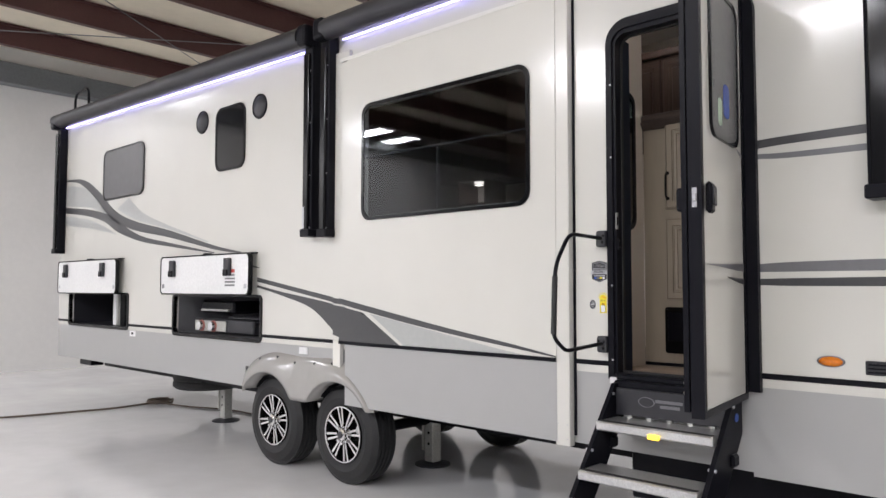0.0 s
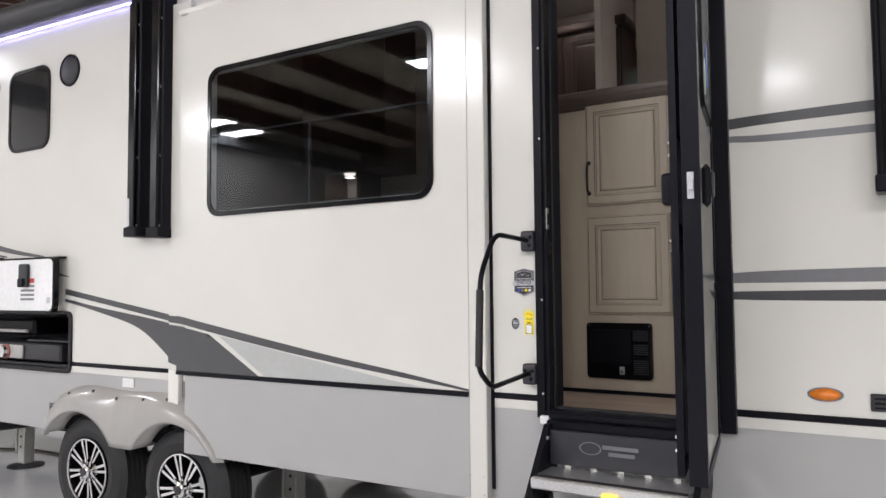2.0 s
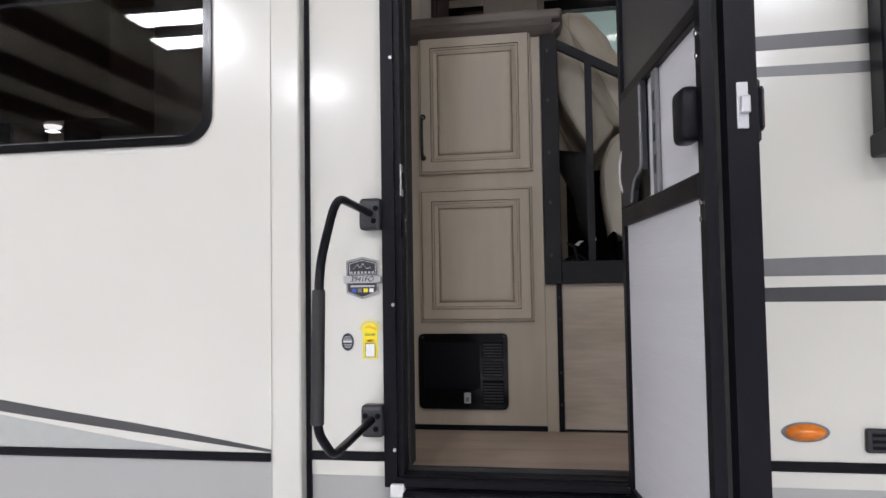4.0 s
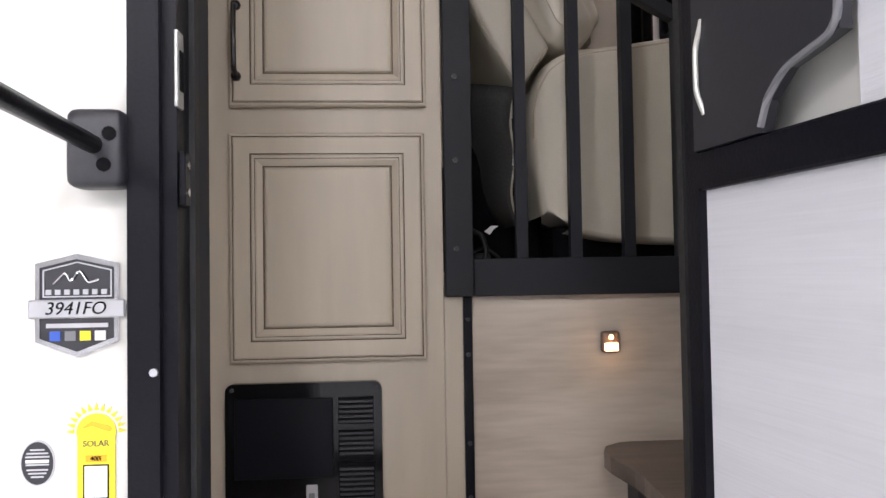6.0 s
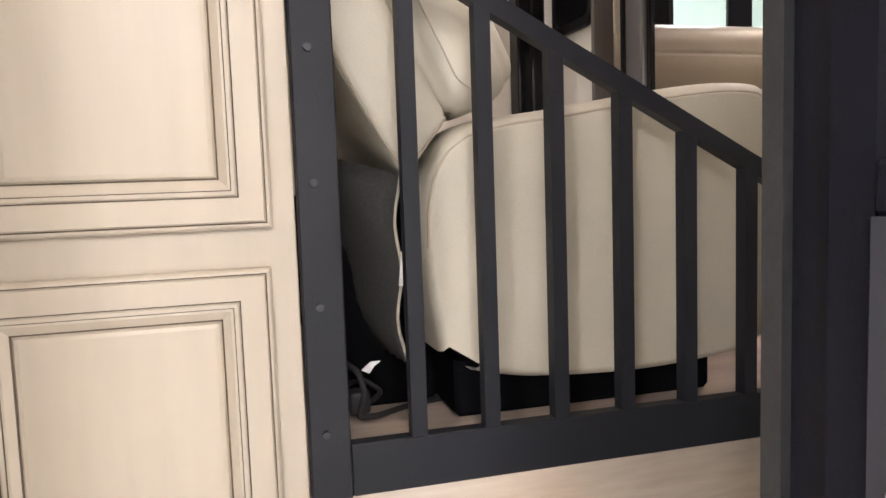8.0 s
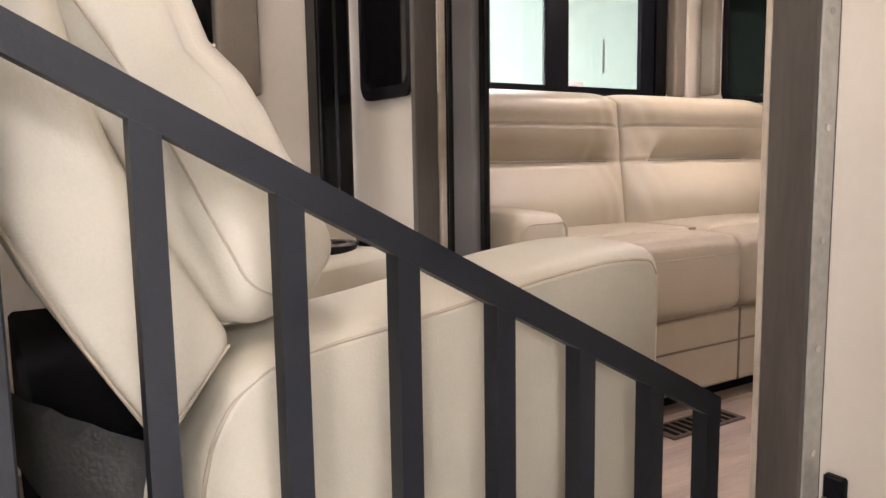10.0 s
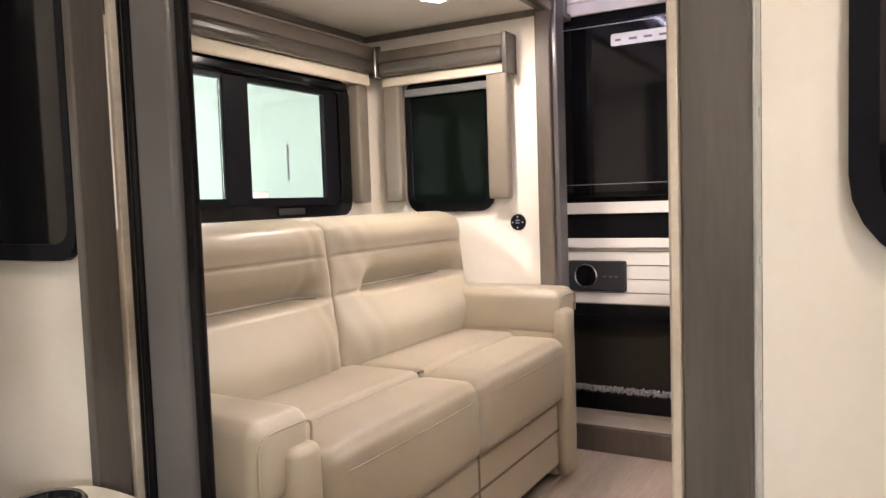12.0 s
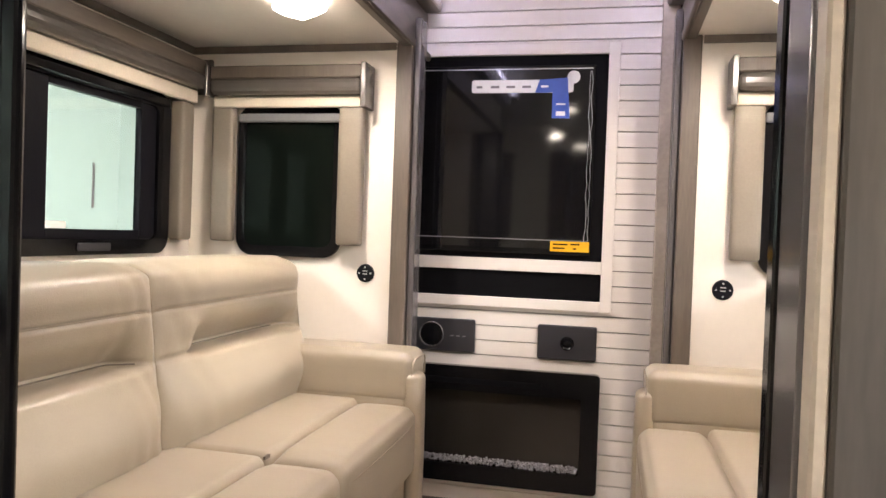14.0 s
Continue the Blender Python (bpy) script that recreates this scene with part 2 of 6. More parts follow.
def add_cyl(bm, p0, p1, r, seg=20, r2=None):
    p0, p1 = Vector(p0), Vector(p1)
    d = p1 - p0
    m = Matrix.Translation((p0 + p1) / 2) @ d.to_track_quat("Z", "Y").to_matrix().to_4x4()
    bmesh.ops.create_cone(bm, cap_ends=True, segments=seg, radius1=r, radius2=r if r2 is None else r2, depth=d.length, matrix=m)


def cyl(p0, p1, r, seg=20, r2=None):
    bm = bmesh.new()
    add_cyl(bm, p0, p1, r, seg, r2)
    return bm


def add_tube(bm, pts, r, seg=10):
    """A bent tube along the points, corners rounded off."""
    path = []
    pts = [Vector(p) for p in pts]
    for i, p in enumerate(pts):
        if 0 < i < len(pts) - 1:
            a, b = pts[i - 1] - p, pts[i + 1] - p
            k = min(a.length, b.length) * 0.3
            a, b = p + a.normalized() * k, p + b.normalized() * k
            for j in range(6):
                t = j / 5
                path.append(a * (1 - t) ** 2 + p * 2 * t * (1 - t) + b * t * t)
        else:
            path.append(p)
    rings = []
    up = Vector((0.31, 0.22, 0.92))
    for i, p in enumerate(path):
        d = (path[min(i + 1, len(path) - 1)] - path[max(i - 1, 0)]).normalized()
        u = d.cross(up).normalized()
        w = d.cross(u)
        rings.append([bm.verts.new(p + (u * math.cos(2 * math.pi * k / seg) + w * math.sin(2 * math.pi * k / seg)) * r) for k in range(seg)])
    for a, b in zip(rings, rings[1:]):
        for k in range(seg):
            bm.faces.new((a[k], a[(k + 1) % seg], b[(k + 1) % seg], b[k]))
    bm.faces.new(rings[0])
    bm.faces.new(rings[-1])


def tube(pts, r, seg=10):
    bm = bmesh.new()
    add_tube(bm, pts, r, seg)
    return bm


def add_cushion(bm, x0, x1, y0, y1, z0, z1, r=0.04, crown=(0, 0, 0), n=10, m=None, warp=None):
    """A stuffed block with round edges, its faces swelling by crown."""
    c = Vector(((x0 + x1) / 2, (y0 + y1) / 2, (z0 + z1) / 2))
    h = Vector(((x1 - x0) / 2, (y1 - y0) / 2, (z1 - z0) / 2))
    first = len(bm.verts)
    made = []
    def spread(k, half):
        e = min(r / half, 0.9)
        t = k / n
        if t < 0.3:
            return -1 + e * t / 0.3
        if t > 0.7:
            return 1 - e * (1 - t) / 0.3
        return -1 + e + (2 - 2 * e) * (t - 0.3) / 0.4
    for axis in range(3):
        a, b = (axis + 1) % 3, (axis + 2) % 3
        for s in (-1, 1):
            grid = []
            for i in range(n + 1):
                row = []
                for j in range(n + 1):
                    u = [0, 0, 0]
                    u[axis], u[a], u[b] = s, spread(i, h[a]), spread(j, h[b])
                    p = Vector((u[0] * h.x, u[1] * h.y, u[2] * h.z))
                    q = Vector([max(-(h[k] - r), min(h[k] - r, p[k])) for k in range(3)])
                    d = p - q
                    p = q + d.normalized() * r if d.length > 1e-6 else p
                    for k in range(3):
                        f = 1
                        for o in range(3):
                            if o != k:
                                f *= max(0, 1 - u[o] ** 2)
                        p[k] += math.copysign(crown[k] * math.sqrt(f), p[k])
                    p = p + c
                    if warp:
                        p = Vector(warp(p.x, p.y, p.z))
                    if m is not None:
                        p = m @ p
                    row.append(bm.verts.new(p))
                grid.append(row)
            made += [v for row in grid for v in row]
            for i in range(n):
                for j in range(n):
                    bm.faces.new((grid[i][j], grid[i + 1][j], grid[i + 1][j + 1], grid[i][j + 1]))
    bmesh.ops.remove_doubles(bm, verts=made, dist=0.0004)


def cushion(*a, **k):
    bm = bmesh.new()
    add_cushion(bm, *a, **k)
    return bm


def add_poly(bm, pts, axis, lo, hi, index=0):
    """A flat outline in the two other axes, thickened along axis from lo to hi."""
    def place(p, v):
        return {"y": (p[0], v, p[1]), "x": (v, p[0], p[1]), "z": (p[0], p[1], v)}[axis]
    a = [bm.verts.new(place(p, lo)) for p in pts]
    b = [bm.verts.new(place(p, hi)) for p in pts]
    fs = [bm.faces.new(a), bm.faces.new(b)]
    k = len(pts)
    for i in range(k):
        fs.append(bm.faces.new((a[i], a[(i + 1) % k], b[(i + 1) % k], b[i])))
    for f in fs:
        f.material_index = index
    return fs


def poly(pts, axis, lo, hi):
    bm = bmesh.new()
    add_poly(bm, pts, axis, lo, hi)
    return bm


def round_rect(x0, x1, z0, z1, r, seg=6):
    pts = []
    for cx, cz, a0 in ((x1 - r, z1 - r, 0), (x0 + r, z1 - r, 90), (x0 + r, z0 + r, 180), (x1 - r, z0 + r, 270)):
        for i in range(seg + 1):
            a = radians(a0 + 90 * i / seg)
            pts.append((cx + r * math.cos(a), cz + r * math.sin(a)))
    return pts


def ring(outer, inner, axis, lo, hi):
    """A frame between two outlines of equal count, thickened along axis."""
    bm = bmesh.new()
    def place(p, v):
        return {"y": (p[0], v, p[1]), "x": (v, p[0], p[1]), "z": (p[0], p[1], v)}[axis]
    k = len(outer)
    g = [[bm.verts.new(place(p, v)) for p in pts] for pts, v in ((outer, lo), (outer, hi), (inner, hi), (inner, lo))]
    for q in range(4):
        a, b = g[q], g[(q + 1) % 4]
        for i in range(k):
            bm.faces.new((a[i], a[(i + 1) % k], b[(i + 1) % k], b[i]))
    return bm


def holed(x0, x1, z0, z1, y0, y1, holes):
    """A wall slab in x and z with rectangular openings (x0, x1, z0, z1)."""
    bm = bmesh.new()
    xs = sorted({x0, x1, *[v for h in holes for v in h[:2]]})
    zs = sorted({z0, z1, *[v for h in holes for v in h[2:]]})
    for a, b in zip(xs, xs[1:]):
        run = None
        for c, d in zip(zs, zs[1:]):
            mx, mz = (a + b) / 2, (c + d) / 2
            if any(h[0] < mx < h[1] and h[2] < mz < h[3] for h in holes):
                continue
            add_box(bm, a, b, y0, y1, c, d)
    bmesh.ops.remove_doubles(bm, verts=bm.verts, dist=0.0002)
    return bm


def smooth_curve(pts, n=8):
    """Catmull-Rom through a few points."""
    out = []
    for i in range(len(pts) - 1):
        p0, p1, p2, p3 = (Vector(pts[max(0, min(len(pts) - 1, i + k))]) for k in (-1, 0, 1, 2))
        for j in range(n):
            t = j / n
            out.append(0.5 * (2 * p1 + (p2 - p0) * t + (2 * p0 - 5 * p1 + 4 * p2 - p3) * t * t + (3 * p1 - p0 - 3 * p2 + p3) * t ** 3))
    out.append(Vector(pts[-1]))
    return out


def band(top, low, y, thick=0.0015):
    """A vinyl stripe on a side wall between two smooth edges of equal count."""
    bm = bmesh.new()
    a, b = smooth_curve(top), smooth_curve(low)
    fr = [[bm.verts.new((p[0], y - thick, p[1])) for p in e] for e in (a, b)]
    bk = [[bm.verts.new((p[0], y + 0.001, p[1])) for p in e] for e in (a, b)]
    for i in range(len(a) - 1):
        bm.faces.new((fr[0][i], fr[0][i + 1], fr[1][i + 1], fr[1][i]))
        bm.faces.new((bk[0][i], bk[0][i + 1], bk[1][i + 1], bk[1][i]))
        bm.faces.new((fr[0][i], fr[0][i + 1], bk[0][i + 1], bk[0][i]))
        bm.faces.new((fr[1][i], fr[1][i + 1], bk[1][i + 1], bk[1][i]))
    return bm


def lathe(profile, centre, axis="y", seg=40):
    """Turn (radius, along) pairs round an axis through centre."""
    bm = bmesh.new()
    rings = []
    for r, h in profile:
        rr = []
        for k in range(seg):
            a = 2 * math.pi * k / seg
            c, s = r * math.cos(a), r * math.sin(a)
            p = {"y": (c, h, s), "z": (c, s, h), "x": (h, c, s)}[axis]
            rr.append(bm.verts.new(Vector(p) + Vector(centre)))
        rings.append(rr)
    for a, b in zip(rings, rings[1:]):
        for k in range(seg):
            bm.faces.new((a[k], a[(k + 1) % seg], b[(k + 1) % seg], b[k]))
    for rr, (r, _) in ((rings[0], profile[0]), (rings[-1], profile[-1])):
        if r < 0.004:
            bm.faces.new(rr)
    return bm


def text(name, body, size, mat, parent, m, label=""):
    cu = bpy.data.curves.new(name, "FONT")
    cu.body, cu.size, cu.extrude, cu.align_x, cu.align_y = body, size, 0.0006, "CENTER", "CENTER"
    tmp = bpy.data.objects.new(name, cu)
    scene.collection.objects.link(tmp)
    me = bpy.data.meshes.new_from_object(tmp.evaluated_get(bpy.context.evaluated_depsgraph_get()))
    bpy.data.objects.remove(tmp)
    bm = bmesh.new()
    bm.from_mesh(me)
    bmesh.ops.transform(bm, matrix=m, verts=bm.verts)
    return part(name, bm, mat, parent, label)

# ---- the hall ----
HX0, HX1, HY0, HY1, HZ = -12.2, 9.5, -15.0, 7.2, 5.75
single("floor", box(HX0, HX1, HY0, HY1, -0.2, 0), M_FLOOR, "glossy pale grey painted concrete hall floor", "floor", kind="structure")
single("wall_rear", box(HX0 - 0.2, HX0, HY0 - 0.2, HY1 + 0.2, -0.2, HZ + 0.3), M_HALLWALL, "plain white painted hall end wall", "wall", kind="structure")
single("wall_front", box(HX1, HX1 + 0.2, HY0 - 0.2, HY1 + 0.2, -0.2, HZ + 0.3), M_HALLWALL, "plain white painted hall end wall", "wall", kind="structure")
single("wall_near", box(HX0, HX1, HY0 - 0.2, HY0, -0.2, HZ + 0.3), M_NEARWALL, "unseen hall side wall, greyed to keep reflections dim", "wall", kind="structure")
wall_far = single("wall_far", box(HX0, HX1, HY1, HY1 + 0.2, -0.2, HZ + 0.3), M_HALLWALL, "white painted hall wall beyond the trailer", "wall", kind="structure")
for px in (1.6, 4.2):
    part("wall_post", box(px, px + 0.14, HY1 - 0.12, HY1 - 0.001, 0, 4.6, 0.01), M_STEEL, wall_far, "grey steel column against the wall")
part("wall_joint", box(HX0 + 1, HX1 - 1, HY1 - 0.008, HY1 + 0.002, 2.05, 2.07), M_GREYBEAM, wall_far)
single("ceiling", box(HX0 - 0.2, HX1 + 0.2, HY0 - 0.2, HY1 + 0.2, HZ, HZ + 0.15), M_INSUL, "cream insulation sheet under a steel roof", "ceiling", kind="structure")
single("baseboard", box(HX0, HX0 + 0.015, HY0, HY1, 0, 0.12), M_HALLWALL, "white cove base along the hall wall", "baseboard", kind="structure")


def beam(x, z0=5.42, z1=5.73, mat=M_MAROON):
    bm = bmesh.new()
    add_box(bm, x - 0.012, x + 0.012, HY0 + 0.01, HY1 - 0.01, z0, z1)
    add_box(bm, x - 0.012, x + 0.10, HY0 + 0.01, HY1 - 0.01, z1 - 0.012, z1)
    add_box(bm, x - 0.10, x + 0.012, HY0 + 0.01, HY1 - 0.01, z0 - 0.012, z0)
    return bm


for i in range(11):
    single("roof_beam", beam(-10.9 + 1.88 * i), M_MAROON, "maroon painted steel roof beam across the hall", "beam", "roof beams", kind="structure")
single("eave_beam", box(HX0 + 0.005, HX0 + 0.25, HY0 + 0.01, HY1 - 0.01, 5.05, 5.42, 0.01), M_GREYBEAM, "grey steel eave beam on the end wall", "beam", kind="structure")
for y0, y1 in ((-2.0, 5.5), (5.5, -2.0)):
    single("brace_rod", cyl((-11.5, y0, 5.38), (-6.0, y1, 5.38), 0.008, 6), M_GREYBEAM, "thin steel brace rod under the roof", "brace rod", "brace rods")
for bx, by in BAYS:
    hb = thing("high_bay_light", "white rectangular high bay light under the roof", "ceiling light", (bx, by, 5.30), "high bay lights")
    part("housing", box(bx - 0.6, bx + 0.6, by - 0.27, by + 0.27, 5.30, 5.36, 0.01), M_WHITE, hb)
    for s in (-0.4, 0.4):
        part("hanger", cyl((bx + s, by, 5.36), (bx + s, by, HZ), 0.005, 6), M_STEEL, hb)

# ---- the trailer's outer shell ----
rv = thing("trailer_body", "long cream fifth wheel trailer with grey and black stripes", "trailer", (-2, 1.2, 0), kind="structure")
WX0, WX1 = -7.9, 4.2
DOOR = (0.225, 0.945, 1.02, 2.90)
HATCH_A, HATCH_B = (-7.52, -5.86, 1.045, 1.41), (-4.78, -3.23, 1.04, 1.405)
SLIDE = (-2.10, -0.06, 0.62, 3.24)
part("side_wall", holed(WX0, WX1, 1.075, 3.60, 0, 0.045, [DOOR, HATCH_A, HATCH_B, (-2.02, -0.13, 1.3, 3.1), (1.72, 3.45, 1.5, 3.35)]), M_SKIN, rv, "glossy cream fibreglass side wall")
part("side_skirt", holed(WX0, -3.46, 0.62, 1.075, 0.004, 0.045, [(HATCH_A[0], HATCH_A[1], 1.045, 1.075), (HATCH_B[0], -3.46, 1.04, 1.075)]), M_SKIRT, rv, "grey painted lower skirt")
part("skirt_over_wheels", holed(-3.4595, -2.10, 0.80, 1.075, 0.004, 0.045, [(-3.4595, HATCH_B[1], 1.04, 1.075)]), M_SKIRT, rv, "grey painted lower skirt")
part("side_skirt", box(-0.06, DOOR[0], 0.004, 0.045, 0.62, 1.075), M_SKIRT, rv, "grey painted lower skirt")
part("side_skirt", box(DOOR[1], WX1, 0.004, 0.045, 0.60, 1.075), M_SKIRT, rv, "grey painted lower skirt")
part("door_skirt", box(DOOR[0], DOOR[1], 0.004, 0.045, 0.62, DOOR[2]), M_SKIRT, rv)
for a, b in ((WX0, HATCH_A[0]), (HATCH_A[1], HATCH_B[0]), (HATCH_B[1], -2.18), (-0.04, 0.19), (0.99, WX1)):
    part("belt_line", box(a, b, -0.008, 0.002, 1.062, 1.088, 0.003), M_BLACK, rv, "thin black belt moulding")
part("roof", box(WX0, WX1, 0.06, 2.44, 3.60, 3.64, 0.01), M_SKIN, rv)
part("rear_wall", holed(0.045, 2.34, 0.62, 3.60, WX0, WX0 + 0.05, []), M_SKIN, rv).matrix_basis = Matrix(((0, 1, 0, 0), (1, 0, 0, 0), (0, 0, 1, 0), (0, 0, 0, 1)))
part("far_wall", holed(WX0, WX1, 0.62, 3.60, 2.12, 2.16, [(-0.2, 1.2, 2.45, 3.12), (1.6, 3.45, 1.5, 3.4)]), M_IVORY, rv, "ivory panelled inner wall")
part("underbelly", box(WX0 + 0.1, WX1, 0.06, 2.1, 0.62, 0.72), M_INK, rv)
part("front_underbox", box(0.15, WX1, 0.28, 2.1, 0.30, 0.60, 0.01), M_BLACK, rv, "black front chassis box under the skirt")
for y in (0.55, 1.9):
    part("chassis_rail", box(WX0 + 0.2, WX1, y - 0.03, y + 0.03, 0.46, 0.62), M_BLACK, rv)
part("door_lintel_seal", box(-0.045, -0.03, -0.006, 0.002, 0.66, 3.7), M_BLACK, rv)

# white corner flanges round the pulled-in kitchen room
part("room_flange", box(-2.19, -2.02, -0.035, 0.0, 1.09, 3.30, 0.004), M_SKIN, rv, "cream seal flange")
part("room_flange_foot", box(-2.19, -2.10, -0.035, 0.0, 0.80, 1.089, 0.004), M_FLANGE, rv, "white painted foot of the flange")
part("room_flange", box(-0.14, -0.045, -0.05, 0.0, 0.60, 3.24, 0.004), M_SKIN, rv, "cream painted seal flange")
for fz in (0.64, 0.72):
    for fx in (-0.125, -0.06):
        part("screw", cyl((fx, -0.05, fz), (fx, -0.053, fz), 0.004, 8), M_SILVER, rv)
kroom = thing("kitchen_room", "cream pull-out kitchen room with one wide dark window", "slide-out room", (-1.07, 0.2, 0.62), kind="structure")
BW = (-1.835, -0.308, 1.975, 2.835)
part("room_face", holed(-2.02, -0.13, 1.075, 3.21, -0.055, -0.02, [(BW[0] + 0.03, BW[1] - 0.03, BW[2] + 0.03, BW[3] - 0.03)]), M_SKIN, kroom, "glossy cream fibreglass face")
part("room_skirt", box(-2.02, -0.13, -0.052, -0.02, 0.62, 1.075), M_SKIRT, kroom, "grey painted lower skirt")
part("belt_line", box(-2.09, -0.13, -0.064, -0.053, 1.066, 1.09, 0.003), M_BLACK, kroom)
part("room_head_trim", box(-2.1, -0.06, -0.058, -0.02, 3.21, 3.235), M_FLANGE, kroom)
outer, inner = round_rect(*BW, 0.09), round_rect(BW[0] + 0.025, BW[1] - 0.025, BW[2] + 0.025, BW[3] - 0.025, 0.075)
bw = part("wide_window", ring(outer, inner, "y", -0.066, -0.05), M_GLOSSK, kroom, "black rimmed wide window")
part("pane", poly(inner, "y", -0.063, -0.058), M_TINT, bw).visible_shadow = False
part("glazing_bar", box(BW[0] + 0.03, BW[1] - 0.03, -0.057, -0.045, 2.432, 2.442), M_CHARC, bw)
part("glazing_bar", box(-1.076, -1.066, -0.057, -0.045, BW[2] + 0.03, 2.432), M_CHARC, bw)

# dark kitchen behind the wide window
kit = thing("kitchen_interior", "dim kitchen seen through the tinted window", "kitchen", (-1.2, 1.2, 1.0), kind="structure")
part("kitchen_floor", box(-2.4, -0.02, 0.05, 2.12, 0.95, 1.0), M_DECK, kit)
part("kitchen_partition", box(-2.45, -2.4, 0.05, 2.12, 1.0, 3.56), M_CABWOOD, kit)
part("inner_ceiling", box(-2.45, 3.6, 0.05, 2.12, 3.56, 3.60), M_CEIL, kit, "pale vinyl trailer ceiling")
part("entry_partition", box(-0.06, -0.02, 0.05, 0.775, 1.0, 3.56), M_IVORY, kit, "ivory end skin of the pulled-in kitchen room")
o, i = round_rect(0.25, 0.66, 1.85, 2.72, 0.08), round_rect(0.275, 0.635, 1.88, 2.69, 0.06)
kw = part("end_window", ring(o, i, "x", -0.0195, -0.006), M_BLACK, kit, "black rounded window rim")
part("pane", poly(i, "x", -0.0195, -0.012), M_SCREEN, kw, "dark pane")

# vinyl stripes on the side
stripes = thing("side_stripes", "charcoal and grey vinyl stripes sweeping along the side", "stripes", (-5, 0, 1.8), kind="structure")
part("stripe", band([(-7.78, 2.87), (-7.2, 2.82), (-6.74, 2.645), (-6.24, 2.365), (-5.72, 2.216), (-4.93, 2.074), (-4.02, 1.882), (-3.55, 1.808)],
                    [(-7.78, 2.845), (-7.32, 2.783), (-6.85, 2.573), (-6.39, 2.303), (-5.78, 2.126), (-4.92, 1.999), (-4.02, 1.845), (-3.55, 1.793)], 0), M_DARKG, stripes, "charcoal stripe")
part("stripe", band([(-7.78, 2.52), (-6.97, 2.431), (-6.47, 2.342), (-6.08, 2.206), (-5.57, 2.047), (-4.92, 1.946), (-4.02, 1.819)],
                    [(-7.78, 2.44), (-7.06, 2.36), (-6.55, 2.26), (-6.15, 2.113), (-5.57, 1.985), (-4.92, 1.906), (-4.02, 1.808)], 0), M_DARKG, stripes, "charcoal stripe")
part("stripe", band([(-7.78, 2.79), (-7.17, 2.72), (-6.8, 2.55), (-6.45, 2.335)], [(-7.78, 2.54), (-7.1, 2.47), (-6.7, 2.40), (-6.44, 2.33)], 0), M_LIGHTG, stripes, "light grey stripe")
part("stripe", band([(-5.9, 2.49), (-5.52, 2.289), (-4.93, 2.121), (-4.13, 1.924)], [(-6.2, 2.385), (-5.72, 2.235), (-4.95, 2.09), (-4.14, 1.915)], 0), M_LIGHTG, stripes, "light grey stripe")
part("stripe", band([(-7.78, 2.40), (-6.97, 2.306), (-6.2, 2.10)], [(-7.78, 2.28), (-6.96, 2.202), (-6.2, 2.09)], 0), M_LIGHTG, stripes, "light grey stripe")
part("stripe", band([(-3.29, 1.578), (-2.91, 1.518), (-2.19, 1.408)], [(-3.29, 1.539), (-2.91, 1.481), (-2.19, 1.369)], 0), M_DARKG, stripes, "charcoal stripe")
part("stripe", band([(-3.29, 1.51), (-2.91, 1.452), (-2.44, 1.392), (-2.19, 1.356)], [(-3.29, 1.49), (-2.91, 1.419), (-2.5, 1.32), (-2.19, 1.132)], 0), M_DARKG, stripes, "charcoal stripe")
part("stripe", band([(-3.44, 1.70), (-3.25, 1.66)], [(-3.44, 1.672), (-3.25, 1.655)], 0), M_DARKG, stripes, "charcoal stripe tip")
part("stripe", band([(-2.09, 1.409), (-1.47, 1.306), (-0.94, 1.221), (-0.47, 1.154), (-0.13, 1.099)], [(-2.09, 1.367), (-1.47, 1.263), (-0.94, 1.188), (-0.47, 1.131), (-0.13, 1.091)], -0.0555), M_DARKG, stripes, "charcoal stripe")
part("stripe", poly([(-2.09, 1.35), (-1.82, 1.307), (-1.43, 1.09), (-2.09, 1.09)], "y", -0.057, -0.0545), M_DARKG, stripes, "charcoal wedge")
part("stripe", poly([(-1.74, 1.30), (-0.56, 1.117), (-0.35, 1.091), (-1.385, 1.091)], "y", -0.057, -0.0545), M_LIGHTG, stripes, "light grey wedge")
part("stripe", poly([(-2.188, 1.408), (-2.025, 1.398), (-2.025, 1.356), (-2.188, 1.369)], "y", -0.0368, -0.0345), M_DARKG, stripes, "charcoal stripe")
part("stripe", poly([(-2.188, 1.355), (-2.025, 1.342), (-2.025, 1.092), (-2.188, 1.132)], "y", -0.0368, -0.0345), M_DARKG, stripes, "charcoal stripe")
for za, zb, zc, zd, mm in ((2.150, 2.190, 2.160, 2.200, M_DARKG), (2.100, 2.124, 2.085, 2.115, M_MIDG), (1.562, 1.600, 1.562, 1.612, M_MIDG), (1.500, 1.530, 1.495, 1.535, M_DARKG)):
    part("stripe", band([(0.99, zb), (1.5, zd), (4.1, zd + 0.02)], [(0.99, za), (1.5, zc), (4.1, zc + 0.0)], 0), mm, stripes)

# small side windows and vents
def side_window(x0, x1, z0, z1, mat, label):
    w = thing("side_window", label, "window", ((x0 + x1) / 2, 0, z0), kind="structure")
    o, i = round_rect(x0, x1, z0, z1, 0.10), round_rect(x0 + 0.022, x1 - 0.022, z0 + 0.022, z1 - 0.022, 0.085)
    part("frame", ring(o, i, "y", -0.014, -0.0005), M_GLOSSK, w)
    part("pane", poly(i, "y", -0.010, -0.002), mat, w)


